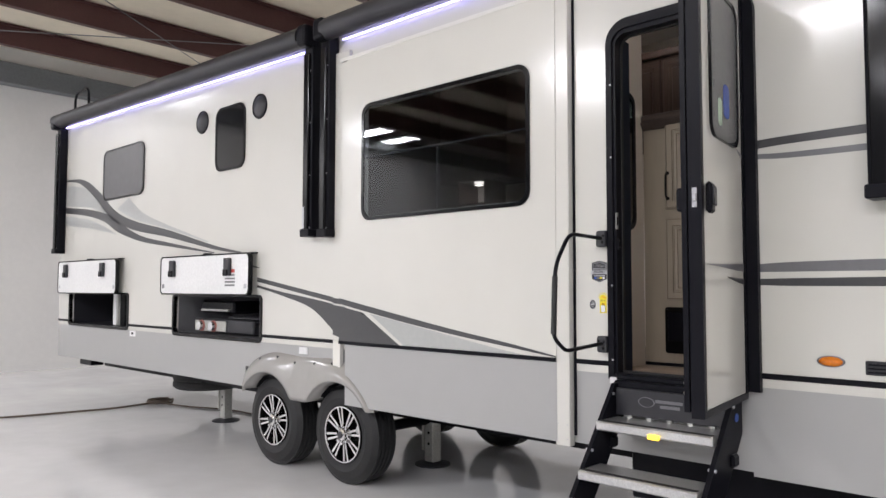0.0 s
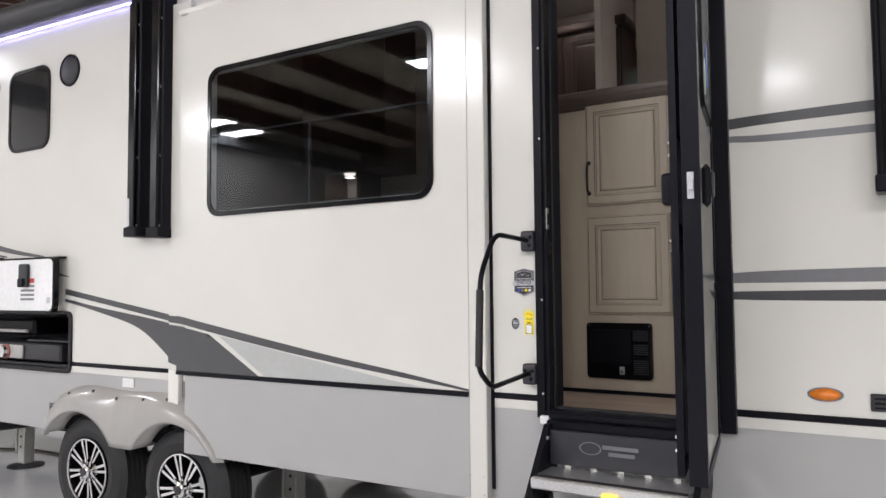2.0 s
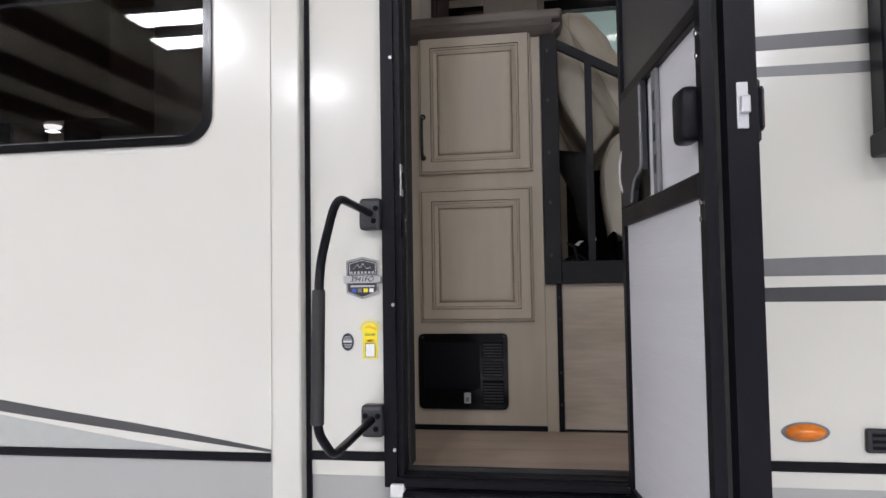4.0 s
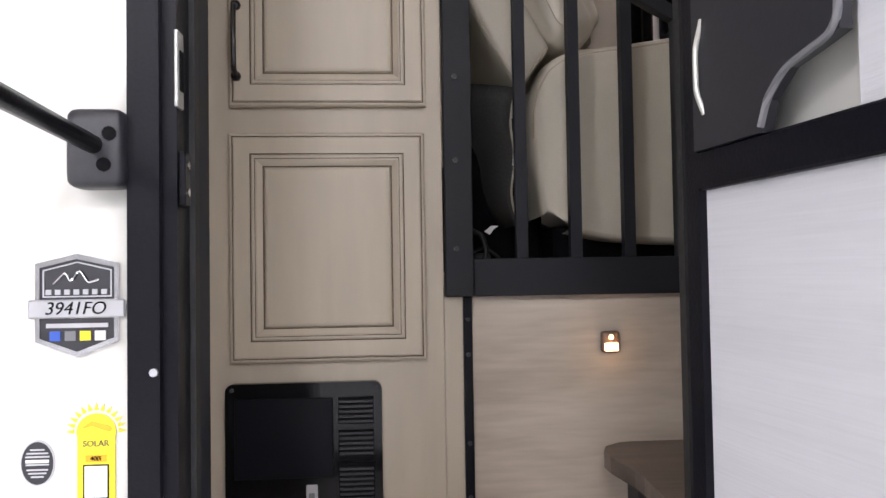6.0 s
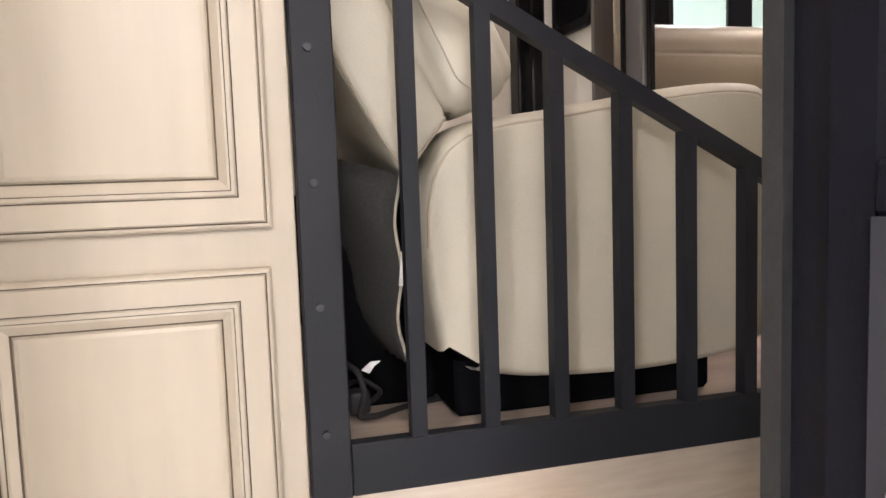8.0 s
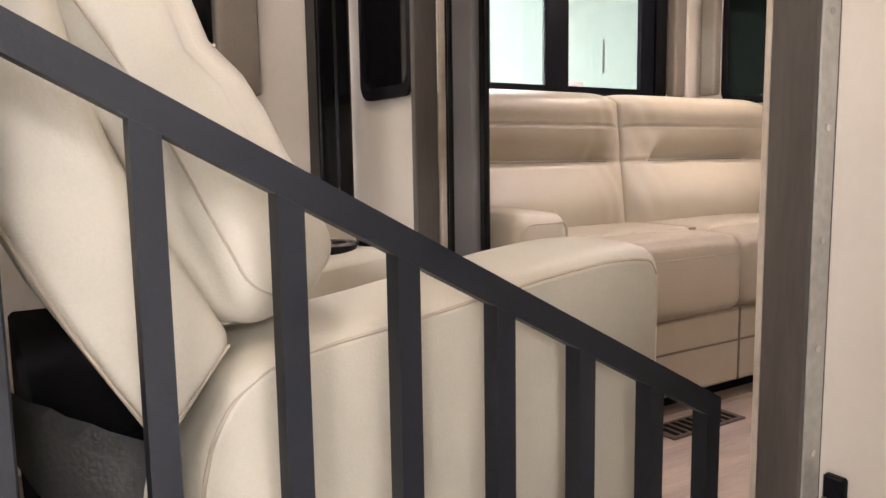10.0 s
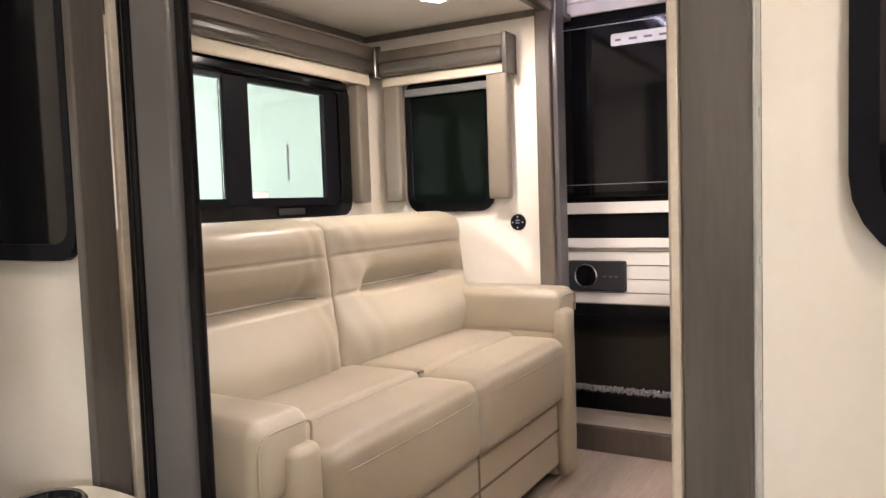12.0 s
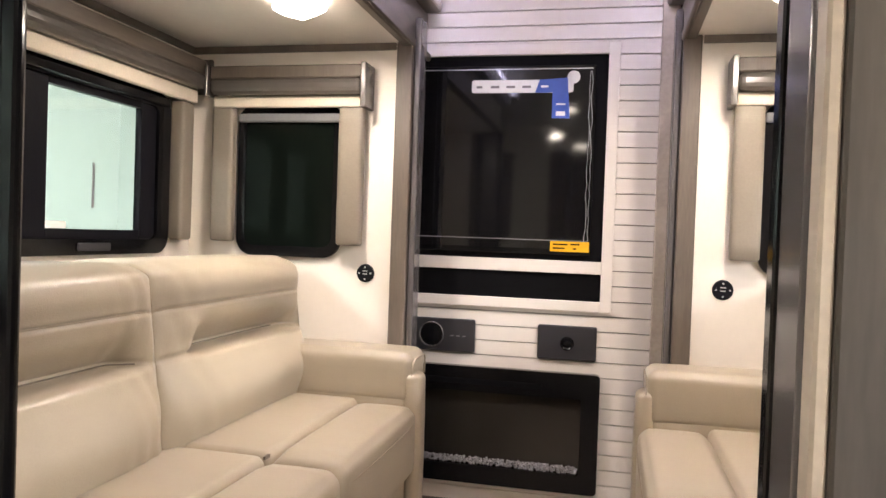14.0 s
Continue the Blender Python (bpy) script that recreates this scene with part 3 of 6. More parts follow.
side_window(-6.58, -5.52, 2.50, 3.09, M_GREYPANE, "rounded grey opaque window in the trailer side")
side_window(-4.02, -3.51, 2.57, 3.17, M_SCREEN, "rounded dark tall window in the trailer side")
for sx, sz in ((-4.28, 3.09), (-3.283, 3.08)):
    sp = thing("outdoor_speaker", "round black outdoor loudspeaker on the trailer side", "speaker", (sx, 0, sz), "outdoor speakers")
    part("grille", lathe([(0.001, -0.022), (0.08, -0.020), (0.098, -0.008), (0.10, -0.0005)], (sx, 0, sz), "y", 24), M_CHARC, sp, smooth=True)
    part("rim", lathe([(0.100, -0.0005), (0.104, -0.012), (0.110, -0.012), (0.112, -0.0005)], (sx, 0, sz), "y", 24), M_BLACK, sp)


def hatch(h, x0, x1, z0, z1, label, inside):
    t = thing("storage_hatch", label, "hatch", ((h[0] + h[1]) / 2, 0, h[2]), "storage hatches")
    o, i = round_rect(h[0] - 0.03, h[1] + 0.03, h[2] - 0.03, h[3] + 0.02, 0.05), round_rect(h[0], h[1], h[2], h[3], 0.04)
    part("frame", ring(o, i, "y", -0.012, 0.03), M_GLOSSK, t)
    d = part("door", poly(round_rect(x0, x1, z0, z1, 0.045), "y", -0.095, -0.065), M_WHITE, t, "white inside face of the raised door")
    part("edge", ring(round_rect(x0 - 0.012, x1 + 0.012, z0 - 0.012, z1 + 0.012, 0.05), round_rect(x0, x1, z0, z1, 0.045), "y", -0.10, -0.06), M_GLOSSK, d)
    w = x1 - x0
    for f in (0.16, 0.80):
        hx = x0 + f * w
        part("latch", box(hx - 0.05, hx + 0.05, -0.125, -0.095, z1 - 0.19, z1 - 0.03, 0.008), M_CHARC, d, "black catch")
        part("catch_lip", box(hx - 0.035, hx + 0.035, -0.14, -0.125, z1 - 0.19, z1 - 0.13, 0.006), M_BLACK, d)
    part("stay", box(x0 + w * 0.5 - 0.01, x0 + w * 0.5 + 0.03, -0.08, -0.0, z1 + 0.002, z1 + 0.03, 0.004), M_BLACK, t)
    for f in (0.03, 0.97):
        part("label", box(x0 + f * w - 0.02, x0 + f * w + 0.02, -0.0975, -0.0952, z0 + 0.05, z0 + 0.09), M_SILVER, d)
    bm = bmesh.new()
    add_box(bm, h[0], h[1], 0.046, 0.06 + inside, h[2] - 0.012, h[2])
    add_box(bm, h[0], h[1], 0.046, 0.06 + inside, h[3], h[3] + 0.012)
    add_box(bm, h[0] - 0.012, h[0], 0.046, 0.06 + inside, h[2], h[3])
    part("hinge_rail", box(x0, x1, -0.06, 0.0, z1 + 0.004, z1 + 0.016, 0.002), M_BLACK, t)
    return t, d, bm


ha, hd, bm = hatch(HATCH_A, -7.68, -5.97, 1.425, 1.80, "small storage hatch with its white door raised", 1.6)
part("bay", bm, M_CHARC, ha)
part("liner_panel", box(-6.62, -5.87, 0.16, 0.19, HATCH_A[2] + 0.002, HATCH_A[3] - 0.002), M_WHITE, ha, "white liner board in the bay")
part("strut", box(-6.44, -6.40, 0.12, 0.158, HATCH_A[2], HATCH_A[3]), M_STEEL, ha)
part("strut", box(-6.33, -6.21, 0.12, 0.158, HATCH_A[2], HATCH_A[3]), M_INK, ha, "black upright in the bay")
hb2, hd2, bm = hatch(HATCH_B, -4.885, -3.28, 1.43, 1.78, "wide storage hatch with its white door raised", 0.6)
add_box(bm, HATCH_B[1], HATCH_B[1] + 0.012, 0.046, 0.66, HATCH_B[2], HATCH_B[3])
add_box(bm, HATCH_B[0], HATCH_B[1], 0.66, 0.672, HATCH_B[2], HATCH_B[3])
part("bay", bm, M_GREYPL, hb2)
for i in range(4):
    part("warning_line", box(-3.66 + 0.0, -3.50, -0.0975, -0.0952, 1.50 + i * 0.03, 1.515 + i * 0.03), M_MIDG, hd2)
part("warning_mark", box(-3.66, -3.50, -0.0975, -0.0952, 1.62, 1.65), material("red_mark", (0.5, 0.05, 0.04), 0.5), hd2)

# the griddle that stands in the open hatch
grill = thing("outdoor_griddle", "black gas griddle with two round knobs in the hatch", "grill", (-3.95, 0.2, HATCH_B[2]))
part("body", box(-4.55, -3.50, 0.10, 0.50, 1.06, 1.19, 0.012), M_CHARC, grill)
part("control_panel", box(-4.52, -3.95, 0.085, 0.10, 1.07, 1.17, 0.004), M_STEEL, grill, "brushed steel control panel")
for kx in (-4.38, -4.16):
    k = part("knob", cyl((kx, 0.085, 1.12), (kx, 0.045, 1.12), 0.042, 20), M_CHROME, grill, "chrome control knob")
    part("bezel", cyl((kx, 0.085, 1.12), (kx, 0.078, 1.12), 0.056, 20), material("red_bezel", (0.35, 0.12, 0.10), 0.4), grill)
part("hood", box(-4.5, -3.9, 0.14, 0.5, 1.24, 1.36, 0.02), M_BLACK, grill)
part("hood_bar", cyl((-4.45, 0.12, 1.27), (-3.95, 0.12, 1.27), 0.012, 8), M_STEEL, grill)
part("shelf", box(-3.92, -3.40, 0.10, 0.45, 1.20, 1.215, 0.004), M_CHARC, grill)
part("hose", tube([(-3.8, 0.2, 1.2), (-3.6, 0.12, 1.13), (-3.4, 0.16, 1.2), (-3.3, 0.25, 1.1)], 0.014, 8), M_BLACK, grill)

# awnings
def awning(x0, z0, x1, z1, name_label):
    a = thing("awning", name_label, "awning", ((x0 + x1) / 2, -0.1, z1), "rolled awnings")
    part("roller", cyl((x0, -0.115, z0 + 0.025), (x1, -0.115, z1 + 0.025), 0.084, 32), M_CHARC, a, "rolled black fabric tube", smooth=False)
    part("wall_rail", tube([(x0, -0.012, z0 + 0.02), (x1, -0.012, z1 + 0.02)], 0.02, 8), M_BLACK, a)
    part("light_strip", cyl((x0 + 0.1, -0.03, z0 - 0.055), (x1 - 0.1, -0.03, z1 - 0.055), 0.006, 8), M_PURPLE, a, "violet glowing strip light")
    return a


def awning_arm(parent, x, z0, z1, w=0.10):
    m = part("arm", box(x - w / 2, x + w / 2, -0.10, -0.001, z0, z1, 0.012, 2), M_BLACK, parent, "black folded awning arm")
    part("inner_arm", box(x - w / 2 + 0.02, x + w / 2 - 0.02, -0.125, -0.10, z0 + 0.02, z1 - 0.1, 0.006), M_GLOSSK, m)
    part("head", box(x - w / 2 - 0.01, x + w / 2 + 0.01, -0.19, -0.001, z1 - 0.05, z1 + 0.12, 0.03, 2), M_BLACK, m)
    part("foot", box(x - w / 2 - 0.006, x + w / 2 + 0.006, -0.13, -0.001, z0 - 0.01, z0 + 0.05, 0.006), M_BLACK, m)
    for k in range(4):
        z = z0 + 0.06 + k * (z1 - z0 - 0.3) / 3
        part("rivet", cyl((x + w * 0.28, -0.1, z), (x + w * 0.28, -0.106, z), 0.007, 8), M_SILVER, m)


aw = awning(-7.84, 3.60, -2.50, 3.455, "rolled black awning with violet strip light, rear half")
awning_arm(aw, -7.80, 1.93, 3.56, 0.11)
awning_arm(aw, -2.445, 1.895, 3.44, 0.105)
part("label", box(-2.47, -2.45, -0.128, -0.1255, 1.95, 2.12), M_SILVER, aw)
aw2 = awning(-2.20, 3.45, 1.55, 3.42, "rolled black awning with violet strip light, door half")
awning_arm(aw2, -2.232, 1.883, 3.44, 0.105)
awning_arm(aw2, 1.545, 1.87, 3.42, 0.13)
loop = thing("roof_grab_loop", "black tubular loop on the trailer roof edge", "roof loop", (-7.55, 0.1, 3.64))
part("tube", tube([(-7.72, 0.06, 3.63), (-7.70, 0.06, 4.0), (-7.28, 0.06, 4.02), (-7.25, 0.06, 3.63)], 0.016, 8), M_BLACK, loop)

# fender over the twin wheels
fend = thing("wheel_fender", "glossy grey moulded twin wheel fender", "fender", (-2.6, -0.04, 0.7))
top = smooth_curve([(-3.46, 0.70), (-3.36, 0.82), (-3.2, 0.895), (-2.99, 0.935), (-2.6, 0.92), (-2.23, 0.93), (-2.02, 0.88), (-1.85, 0.76), (-1.72, 0.62)], 5)
ARCHES = ((-3.04, 34, 143), (-2.12, 38, 146))


def fender_top(x):
    for p, q in zip(top, top[1:]):
        if p[0] <= x <= q[0]:
            return p[1] + (q[1] - p[1]) * (x - p[0]) / max(q[0] - p[0], 1e-6)
    return top[-1][1]


def fender_low(x):
    z = 0.592
    for hx, _, _ in ARCHES:
        if abs(x - hx) < 0.43:
            z = max(z, 0.35 + math.sqrt(0.43 ** 2 - (x - hx) ** 2))
    return min(z, fender_top(x) - 0.012)


def fender_out(v):
    """How far the moulding swells from the skirt, v from its top edge to the arch."""
    return -0.010 - 0.064 * math.sin(min(1, v * 1.15) * math.pi / 2) ** 0.8


bm = bmesh.new()
cols = []
for i in range(121):
    x = -3.458 + 1.736 * i / 120
    zt, zl = fender_top(x), fender_low(x)
    taper = min(1, (x + 3.46) / 0.10 + 0.25, (-1.722 - x) / 0.08 + 0.35)
    col_v = [bm.verts.new((x, 0.0035, zt + 0.012))]
    for j in range(11):
        v = j / 10
        col_v.append(bm.verts.new((x, fender_out(v) * taper, zt + (zl - zt) * v)))
    col_v.append(bm.verts.new((x, fender_out(1) * taper + 0.03, zl + 0.004)))
    cols.append(col_v)
for p, q in zip(cols, cols[1:]):
    for j in range(len(p) - 1):
        bm.faces.new((p[j], p[j + 1], q[j + 1], q[j]))
part("skin", bm, M_FENDER, fend, "swelling moulded skin", smooth=True)
for hx, a0, a1 in ARCHES:
    lp = [(hx + 0.43 * math.cos(radians(a0 + (a1 - a0) * i / 14)), 0.35 + 0.43 * math.sin(radians(a0 + (a1 - a0) * i / 14))) for i in range(15)]
    bm = bmesh.new()
    for p, q in zip(lp, lp[1:]):
        bm.faces.new([bm.verts.new(v) for v in ((p[0], -0.062, p[1] + 0.003), (q[0], -0.062, q[1] + 0.003), (q[0], 0.20, q[1] + 0.003), (p[0], 0.20, p[1] + 0.003))])
    bmesh.ops.remove_doubles(bm, verts=bm.verts, dist=0.0005)
    bmesh.ops.solidify(bm, geom=bm.faces, thickness=0.008)
    part("arch_lip", bm, M_FENDER, fend, smooth=True)
for fx in (-3.38, -3.18, -2.92, -2.68, -2.42, -2.2, -1.98, -1.84):
    fz = fender_top(fx) * 0.88 + fender_low(fx) * 0.12
    part("screw", cyl((fx, fender_out(0.12) + 0.006, fz), (fx, fender_out(0.12) - 0.006, fz), 0.010, 10), M_CHARC, fend)
part("sticker", box(-2.66, -2.55, -0.0045, 0.002, 0.955, 1.01), M_WHITE, fend, "small white label above the fender")


def wheel_at(cx, cy, cz, r=0.375, w=0.235, label="black road tyre on a machined alloy wheel", face=True):
    t = thing("wheel", label, "wheel", (cx, cy, 0), "trailer wheels")
    prof = [(0.21, -w / 2 + 0.015), (0.225, -w / 2), (r - 0.10, -w / 2 - 0.012), (r - 0.04, -w / 2 + 0.004), (r - 0.008, -w / 2 + 0.035)]
    for k in range(5):
        y = -w / 2 + 0.045 + k * (w - 0.09) / 4
        prof += [(r, y - 0.012), (r, y + 0.008), (r - 0.009, y + 0.010), (r - 0.009, y + 0.022)] if k < 4 else [(r, y - 0.012), (r, y + 0.01)]
    prof += [(r - 0.008, w / 2 - 0.035), (r - 0.04, w / 2 - 0.004), (r - 0.10, w / 2 + 0.012), (0.225, w / 2), (0.21, w / 2 - 0.015)]
    part("tyre", lathe(prof, (cx, cy, cz), "y", 56), M_RUBBER, t, "black rubber tyre")
    if not face:
        return t
    y0 = cy - w / 2
    rimo = part("rim", lathe([(0.212, y0 - cy + 0.012), (0.218, y0 - cy - 0.006), (0.205, y0 - cy - 0.008), (0.195, y0 - cy + 0.02), (0.19, y0 - cy + 0.16), (0.05, y0 - cy + 0.17)], (cx, cy, cz), "y", 48), M_GLOSSK, t, "black wheel barrel")
    part("rim_edge", lathe([(0.200, y0 - cy - 0.004), (0.202, y0 - cy - 0.010), (0.211, y0 - cy - 0.010), (0.213, y0 - cy - 0.004)], (cx, cy, cz), "y", 48), M_ALLOY, rimo)
    for i in range(8):
        for s in (-1, 1):
            a = 2 * math.pi * i / 8 + 0.2 + s * 0.115
            b = 2 * math.pi * i / 8 + 0.2 + s * 0.17
            bm = bmesh.new()
            pts = []
            for rr, ang, hw in ((0.05, b, 0.007), (0.20, a, 0.0085)):
                u = Vector((math.cos(ang), 0, math.sin(ang)))
                v = Vector((-math.sin(ang), 0, math.cos(ang)))
                dy = -0.002 if rr > 0.1 else 0.004
                pts.append([u * rr + v * hw * k + Vector((0, dy, 0)) for k in (-1, 1)])
            q = [bm.verts.new(Vector((cx, y0, cz)) + p) for p in (pts[0][0], pts[0][1], pts[1][1], pts[1][0])]
            q2 = [bm.verts.new(v.co + Vector((0, 0.03, 0))) for v in q]
            bm.faces.new(q)
            for k in range(4):
                bm.faces.new((q[k], q[(k + 1) % 4], q2[(k + 1) % 4], q2[k]))
            part("spoke", bm, M_ALLOY, rimo)
    part("hub_cap", lathe([(0.001, y0 - cy - 0.03), (0.03, y0 - cy - 0.028), (0.043, y0 - cy - 0.018), (0.048, y0 - cy + 0.02), (0.06, y0 - cy + 0.03)], (cx, cy, cz), "y", 28), M_ALLOY, rimo, smooth=False)
    part("cap_disc", cyl((cx, y0 - 0.0305, cz), (cx, y0 - 0.034, cz), 0.026, 20), M_CHARC, rimo)
    for i in range(8):
        a = 2 * math.pi * i / 8
        part("lug_nut", cyl((cx + 0.068 * math.cos(a), y0 + 0.02, cz + 0.068 * math.sin(a)), (cx + 0.068 * math.cos(a), y0 - 0.015, cz + 0.068 * math.sin(a)), 0.011, 6), M_CHROME, rimo)
    return t


wheel_at(-3.07, 0.155, 0.375)
wheel_at(-2.145, 0.155, 0.375)
wheel_at(-3.07, 1.98, 0.375, face=False, label="black road tyre on the far side axle")
wheel_at(-2.145, 1.98, 0.375, face=False, label="black road tyre on the far side axle")
for ax in (-3.07, -2.145):
    single("axle", cyl((ax, 0.28, 0.375), (ax, 1.86, 0.375), 0.045, 12), M_BLACK, "black steel trailer axle under the body", "axle", "axles")
spare = thing("spare_tyre", "black spare tyre slung under the rear chassis", "tyre", (-5.45, 0.75, 0.36))
part("tyre", lathe([(0.2, -0.09), (0.25, -0.115), (0.33, -0.11), (0.37, -0.08), (0.37, -0.03), (0.36, -0.025), (0.36, -0.01), (0.37, -0.005), (0.37, 0.08), (0.33, 0.11), (0.25, 0.115), (0.2, 0.09)], (-5.45, 0.75, 0.47), "z", 40), M_RUBBER, spare)
part("carrier", box(-5.5, -5.4, 0.6, 1.9, 0.585, 0.62), M_BLACK, spare)


def jack(x, y):
    t = thing("stabiliser_jack", "grey steel stabiliser jack on the hall floor", "jack", (x, y, 0), "stabiliser jacks")
    part("leg", box(x - 0.05, x + 0.05, y - 0.05, y + 0.05, 0.03, 0.62, 0.006), M_STEEL, t)
    for k in range(4):
        part("pin_hole", cyl((x, y - 0.0495, 0.18 + 0.09 * k), (x, y - 0.052, 0.18 + 0.09 * k), 0.012, 10), M_INK, t)
    part("sleeve", box(x - 0.075, x - 0.052, y - 0.06, y + 0.06, 0.12, 0.60, 0.004), M_STEEL, t)
    part("foot", lathe([(0.001, 0.0), (0.15, 0.0), (0.15, 0.012), (0.06, 0.03), (0.001, 0.03)], (x, y, 0.001), "z", 24), M_CHARC, t, "black round foot plate")


jack(-5.21, 0.85)
jack(-2.10, 0.97)
jack(0.15, 1.9)
hose = thing("extension_cable", "brown extension cable lying on the hall floor", "cable", (-7.2, 0.2, 0))
part("cord", tube([(-7.9, -2.4, 0.012), (-7.15, -0.86, 0.012), (-6.9, 0.3, 0.012), (-7.0, 0.9, 0.012), (-6.4, 1.0, 0.012), (-5.8, 1.25, 0.012), (-4.2, 1.3, 0.012)], 0.011, 6), M_GLAZE, hose)
bm = bmesh.new()
for k in range(3):
    add_tube(bm, [(-7.0 + 0.18 * math.cos(a * 0.7 + k) * (1 - 0.1 * k), 0.95 + 0.16 * math.sin(a * 0.7 + k), 0.014 + 0.014 * k) for a in range(9)], 0.010, 6)
part("coil", bm, M_GLAZE, hose, "loose coil of brown cable")
bumper = thing("rear_bracket", "small black bracket under the rear skirt", "bracket", (-7.2, 0.1, 0.55))
part("plate", box(-7.3, -6.95, 0.05, 0.2, 0.545, 0.62, 0.008), M_BLACK, bumper)

# things on the wall by the door
badge = thing("model_badge", "chrome and black shield badge with a number plate", "badge", (0.125, 0, 1.5750))
part("shield", poly([(0.082, 1.6220), (0.125, 1.6320), (0.168, 1.6220), (0.168, 1.5380), (0.125, 1.5220), (0.082, 1.5380)], "y", -0.004, 0.0), M_CHARC, badge)
part("rim", ring([(0.078, 1.6260), (0.125, 1.6370), (0.172, 1.6260), (0.172, 1.5350), (0.125, 1.5170), (0.078, 1.5350)], [(0.083, 1.6210), (0.125, 1.6310), (0.167, 1.6210), (0.167, 1.5390), (0.125, 1.5230), (0.083, 1.5390)], "y", -0.006, 0.0), M_CHROME, badge)
part("plate", box(0.070, 0.180, -0.008, -0.004, 1.5620, 1.5840, 0.002), M_SILVER, badge, "silver number plate")
text("number", "3941FO", 0.021, M_INK, badge, pose(0.125, -0.0083, 1.5730, 90, 0, 0) @ Matrix(((1, 0.22, 0, 0), (0, 1, 0, 0), (0, 0, 1, 0), (0, 0, 0, 1))))
part("inner_rim", ring([(0.086, 1.6185), (0.125, 1.6280), (0.164, 1.6185), (0.164, 1.5865), (0.086, 1.5865)], [(0.0875, 1.6172), (0.125, 1.6265), (0.1625, 1.6172), (0.1625, 1.5880), (0.0875, 1.5880)], "y", -0.0052, -0.004), M_SILVER, badge)
for k in range(7):
    part("name_letter", box(0.0895 + 0.0105 * k, 0.0955 + 0.0105 * k, -0.0056, -0.004, 1.5895, 1.5955), M_SILVER, badge)
part("emblem", tube([(0.098, -0.005, 1.6020), (0.112, -0.005, 1.6160), (0.118, -0.005, 1.6040), (0.128, -0.005, 1.6190), (0.138, -0.005, 1.6030), (0.15, -0.005, 1.6070)], 0.0016, 6), M_CHROME, badge, "chrome scroll emblem")
part("foot_bar", box(0.09, 0.16, -0.0055, -0.004, 1.5510, 1.5560), M_SILVER, badge)
for k, mm in enumerate((M_BLUE, M_MIDG, M_YELLOW, M_WHITE)):
    part("swatch", box(0.094 + 0.017 * k, 0.106 + 0.017 * k, -0.0055, -0.004, 1.5360, 1.5470), mm, badge)
sun = thing("solar_sticker", "bright yellow sun shaped sticker beside the door", "sticker", (0.14, 0, 1.3940))
dome = [(0.145 + 0.0225 * math.cos(radians(180 * i / 16)), 1.4290 + 0.0215 * math.sin(radians(180 * i / 16))) for i in range(17)]
part("sun", poly(dome + [(0.1235, 1.4220), (0.1235, 1.3480), (0.1665, 1.3480), (0.1665, 1.4220)], "y", -0.002, 0.0), M_YELLOW, sun)
for i in range(13):
    a = radians(15 * i)
    tip = (0.145 + 0.0345 * math.cos(a), 1.4300 + 0.0325 * math.sin(a))
    feet = [(0.145 + 0.0255 * math.cos(a + d), 1.4300 + 0.0245 * math.sin(a + d)) for d in (-0.095, 0.095)]
    part("ray", poly([tip, *feet], "y", -0.002, 0.0), M_YELLOW, sun)
part("swirl", poly([(0.1275, 1.4330), (0.1400, 1.4360), (0.1600, 1.4290), (0.1640, 1.4320), (0.1600, 1.4360), (0.1400, 1.4420)], "y", -0.0028, -0.0018), M_GOLD, sun, "orange sweep across the sun")
text("word", "SOLAR", 0.0098, M_GLAZE, sun, pose(0.145, -0.0024, 1.4155, 90, 0, 0))
text("word", "400i", 0.0075, M_INK, sun, pose(0.145, -0.0034, 1.3985, 90, 0, 0))
part("text_bar", box(0.133, 0.157, -0.0028, -0.0018, 1.3945, 1.4025), M_GOLD, sun)
part("white_square", box(0.1315, 0.1585, -0.0028, -0.0018, 1.3530, 1.3905), M_WHITE, sun)
part("dark_rim", ring([(0.1305, 1.352), (0.1595, 1.352), (0.1595, 1.3915), (0.1305, 1.3915)], [(0.1320, 1.3535), (0.1580, 1.3535), (0.1580, 1.3900), (0.1320, 1.3900)], "y", -0.0031, -0.0018), M_INK, sun)
rnd = thing("round_sticker", "small oval black sticker with pale print beside the door", "sticker", (0.079, 0, 1.3950))
oval = Matrix.Translation((0.079, 0, 1.3950)) @ Matrix.Diagonal((0.86, 1, 1.18, 1))
for nm, prof, mm in (("disc", [(0.001, -0.002), (0.021, -0.002), (0.021, 0.0)], M_CHARC), ("rim", [(0.021, -0.0022), (0.0225, -0.0022), (0.0225, 0.0)], M_SILVER)):
    bm = lathe(prof, (0, 0, 0), "y", 28)
    bmesh.ops.transform(bm, matrix=oval, verts=bm.verts)
    part(nm, bm, mm, rnd)
for z, w in ((1.4095, 0.008), (1.4055, 0.012), (1.4015, 0.0135), (1.3925, 0.013), (1.3865, 0.012), (1.3825, 0.010), (1.3785, 0.007)):
    part("text_line", box(0.079 - w, 0.079 + w, -0.0026, -0.0018, z, z + 0.0018), M_SILVER, rnd)
part("text_plate", box(0.066, 0.092, -0.0027, -0.0018, 1.3955, 1.3990), M_WHITE, rnd)
mk = thing("marker_light", "oval amber marker light on the trailer side", "marker light", (1.293, 0, 1.162))
bm = lathe([(0.001, -0.026), (0.02, -0.024), (0.034, -0.014), (0.04, -0.003)], (0, 0, 0), "y", 28)
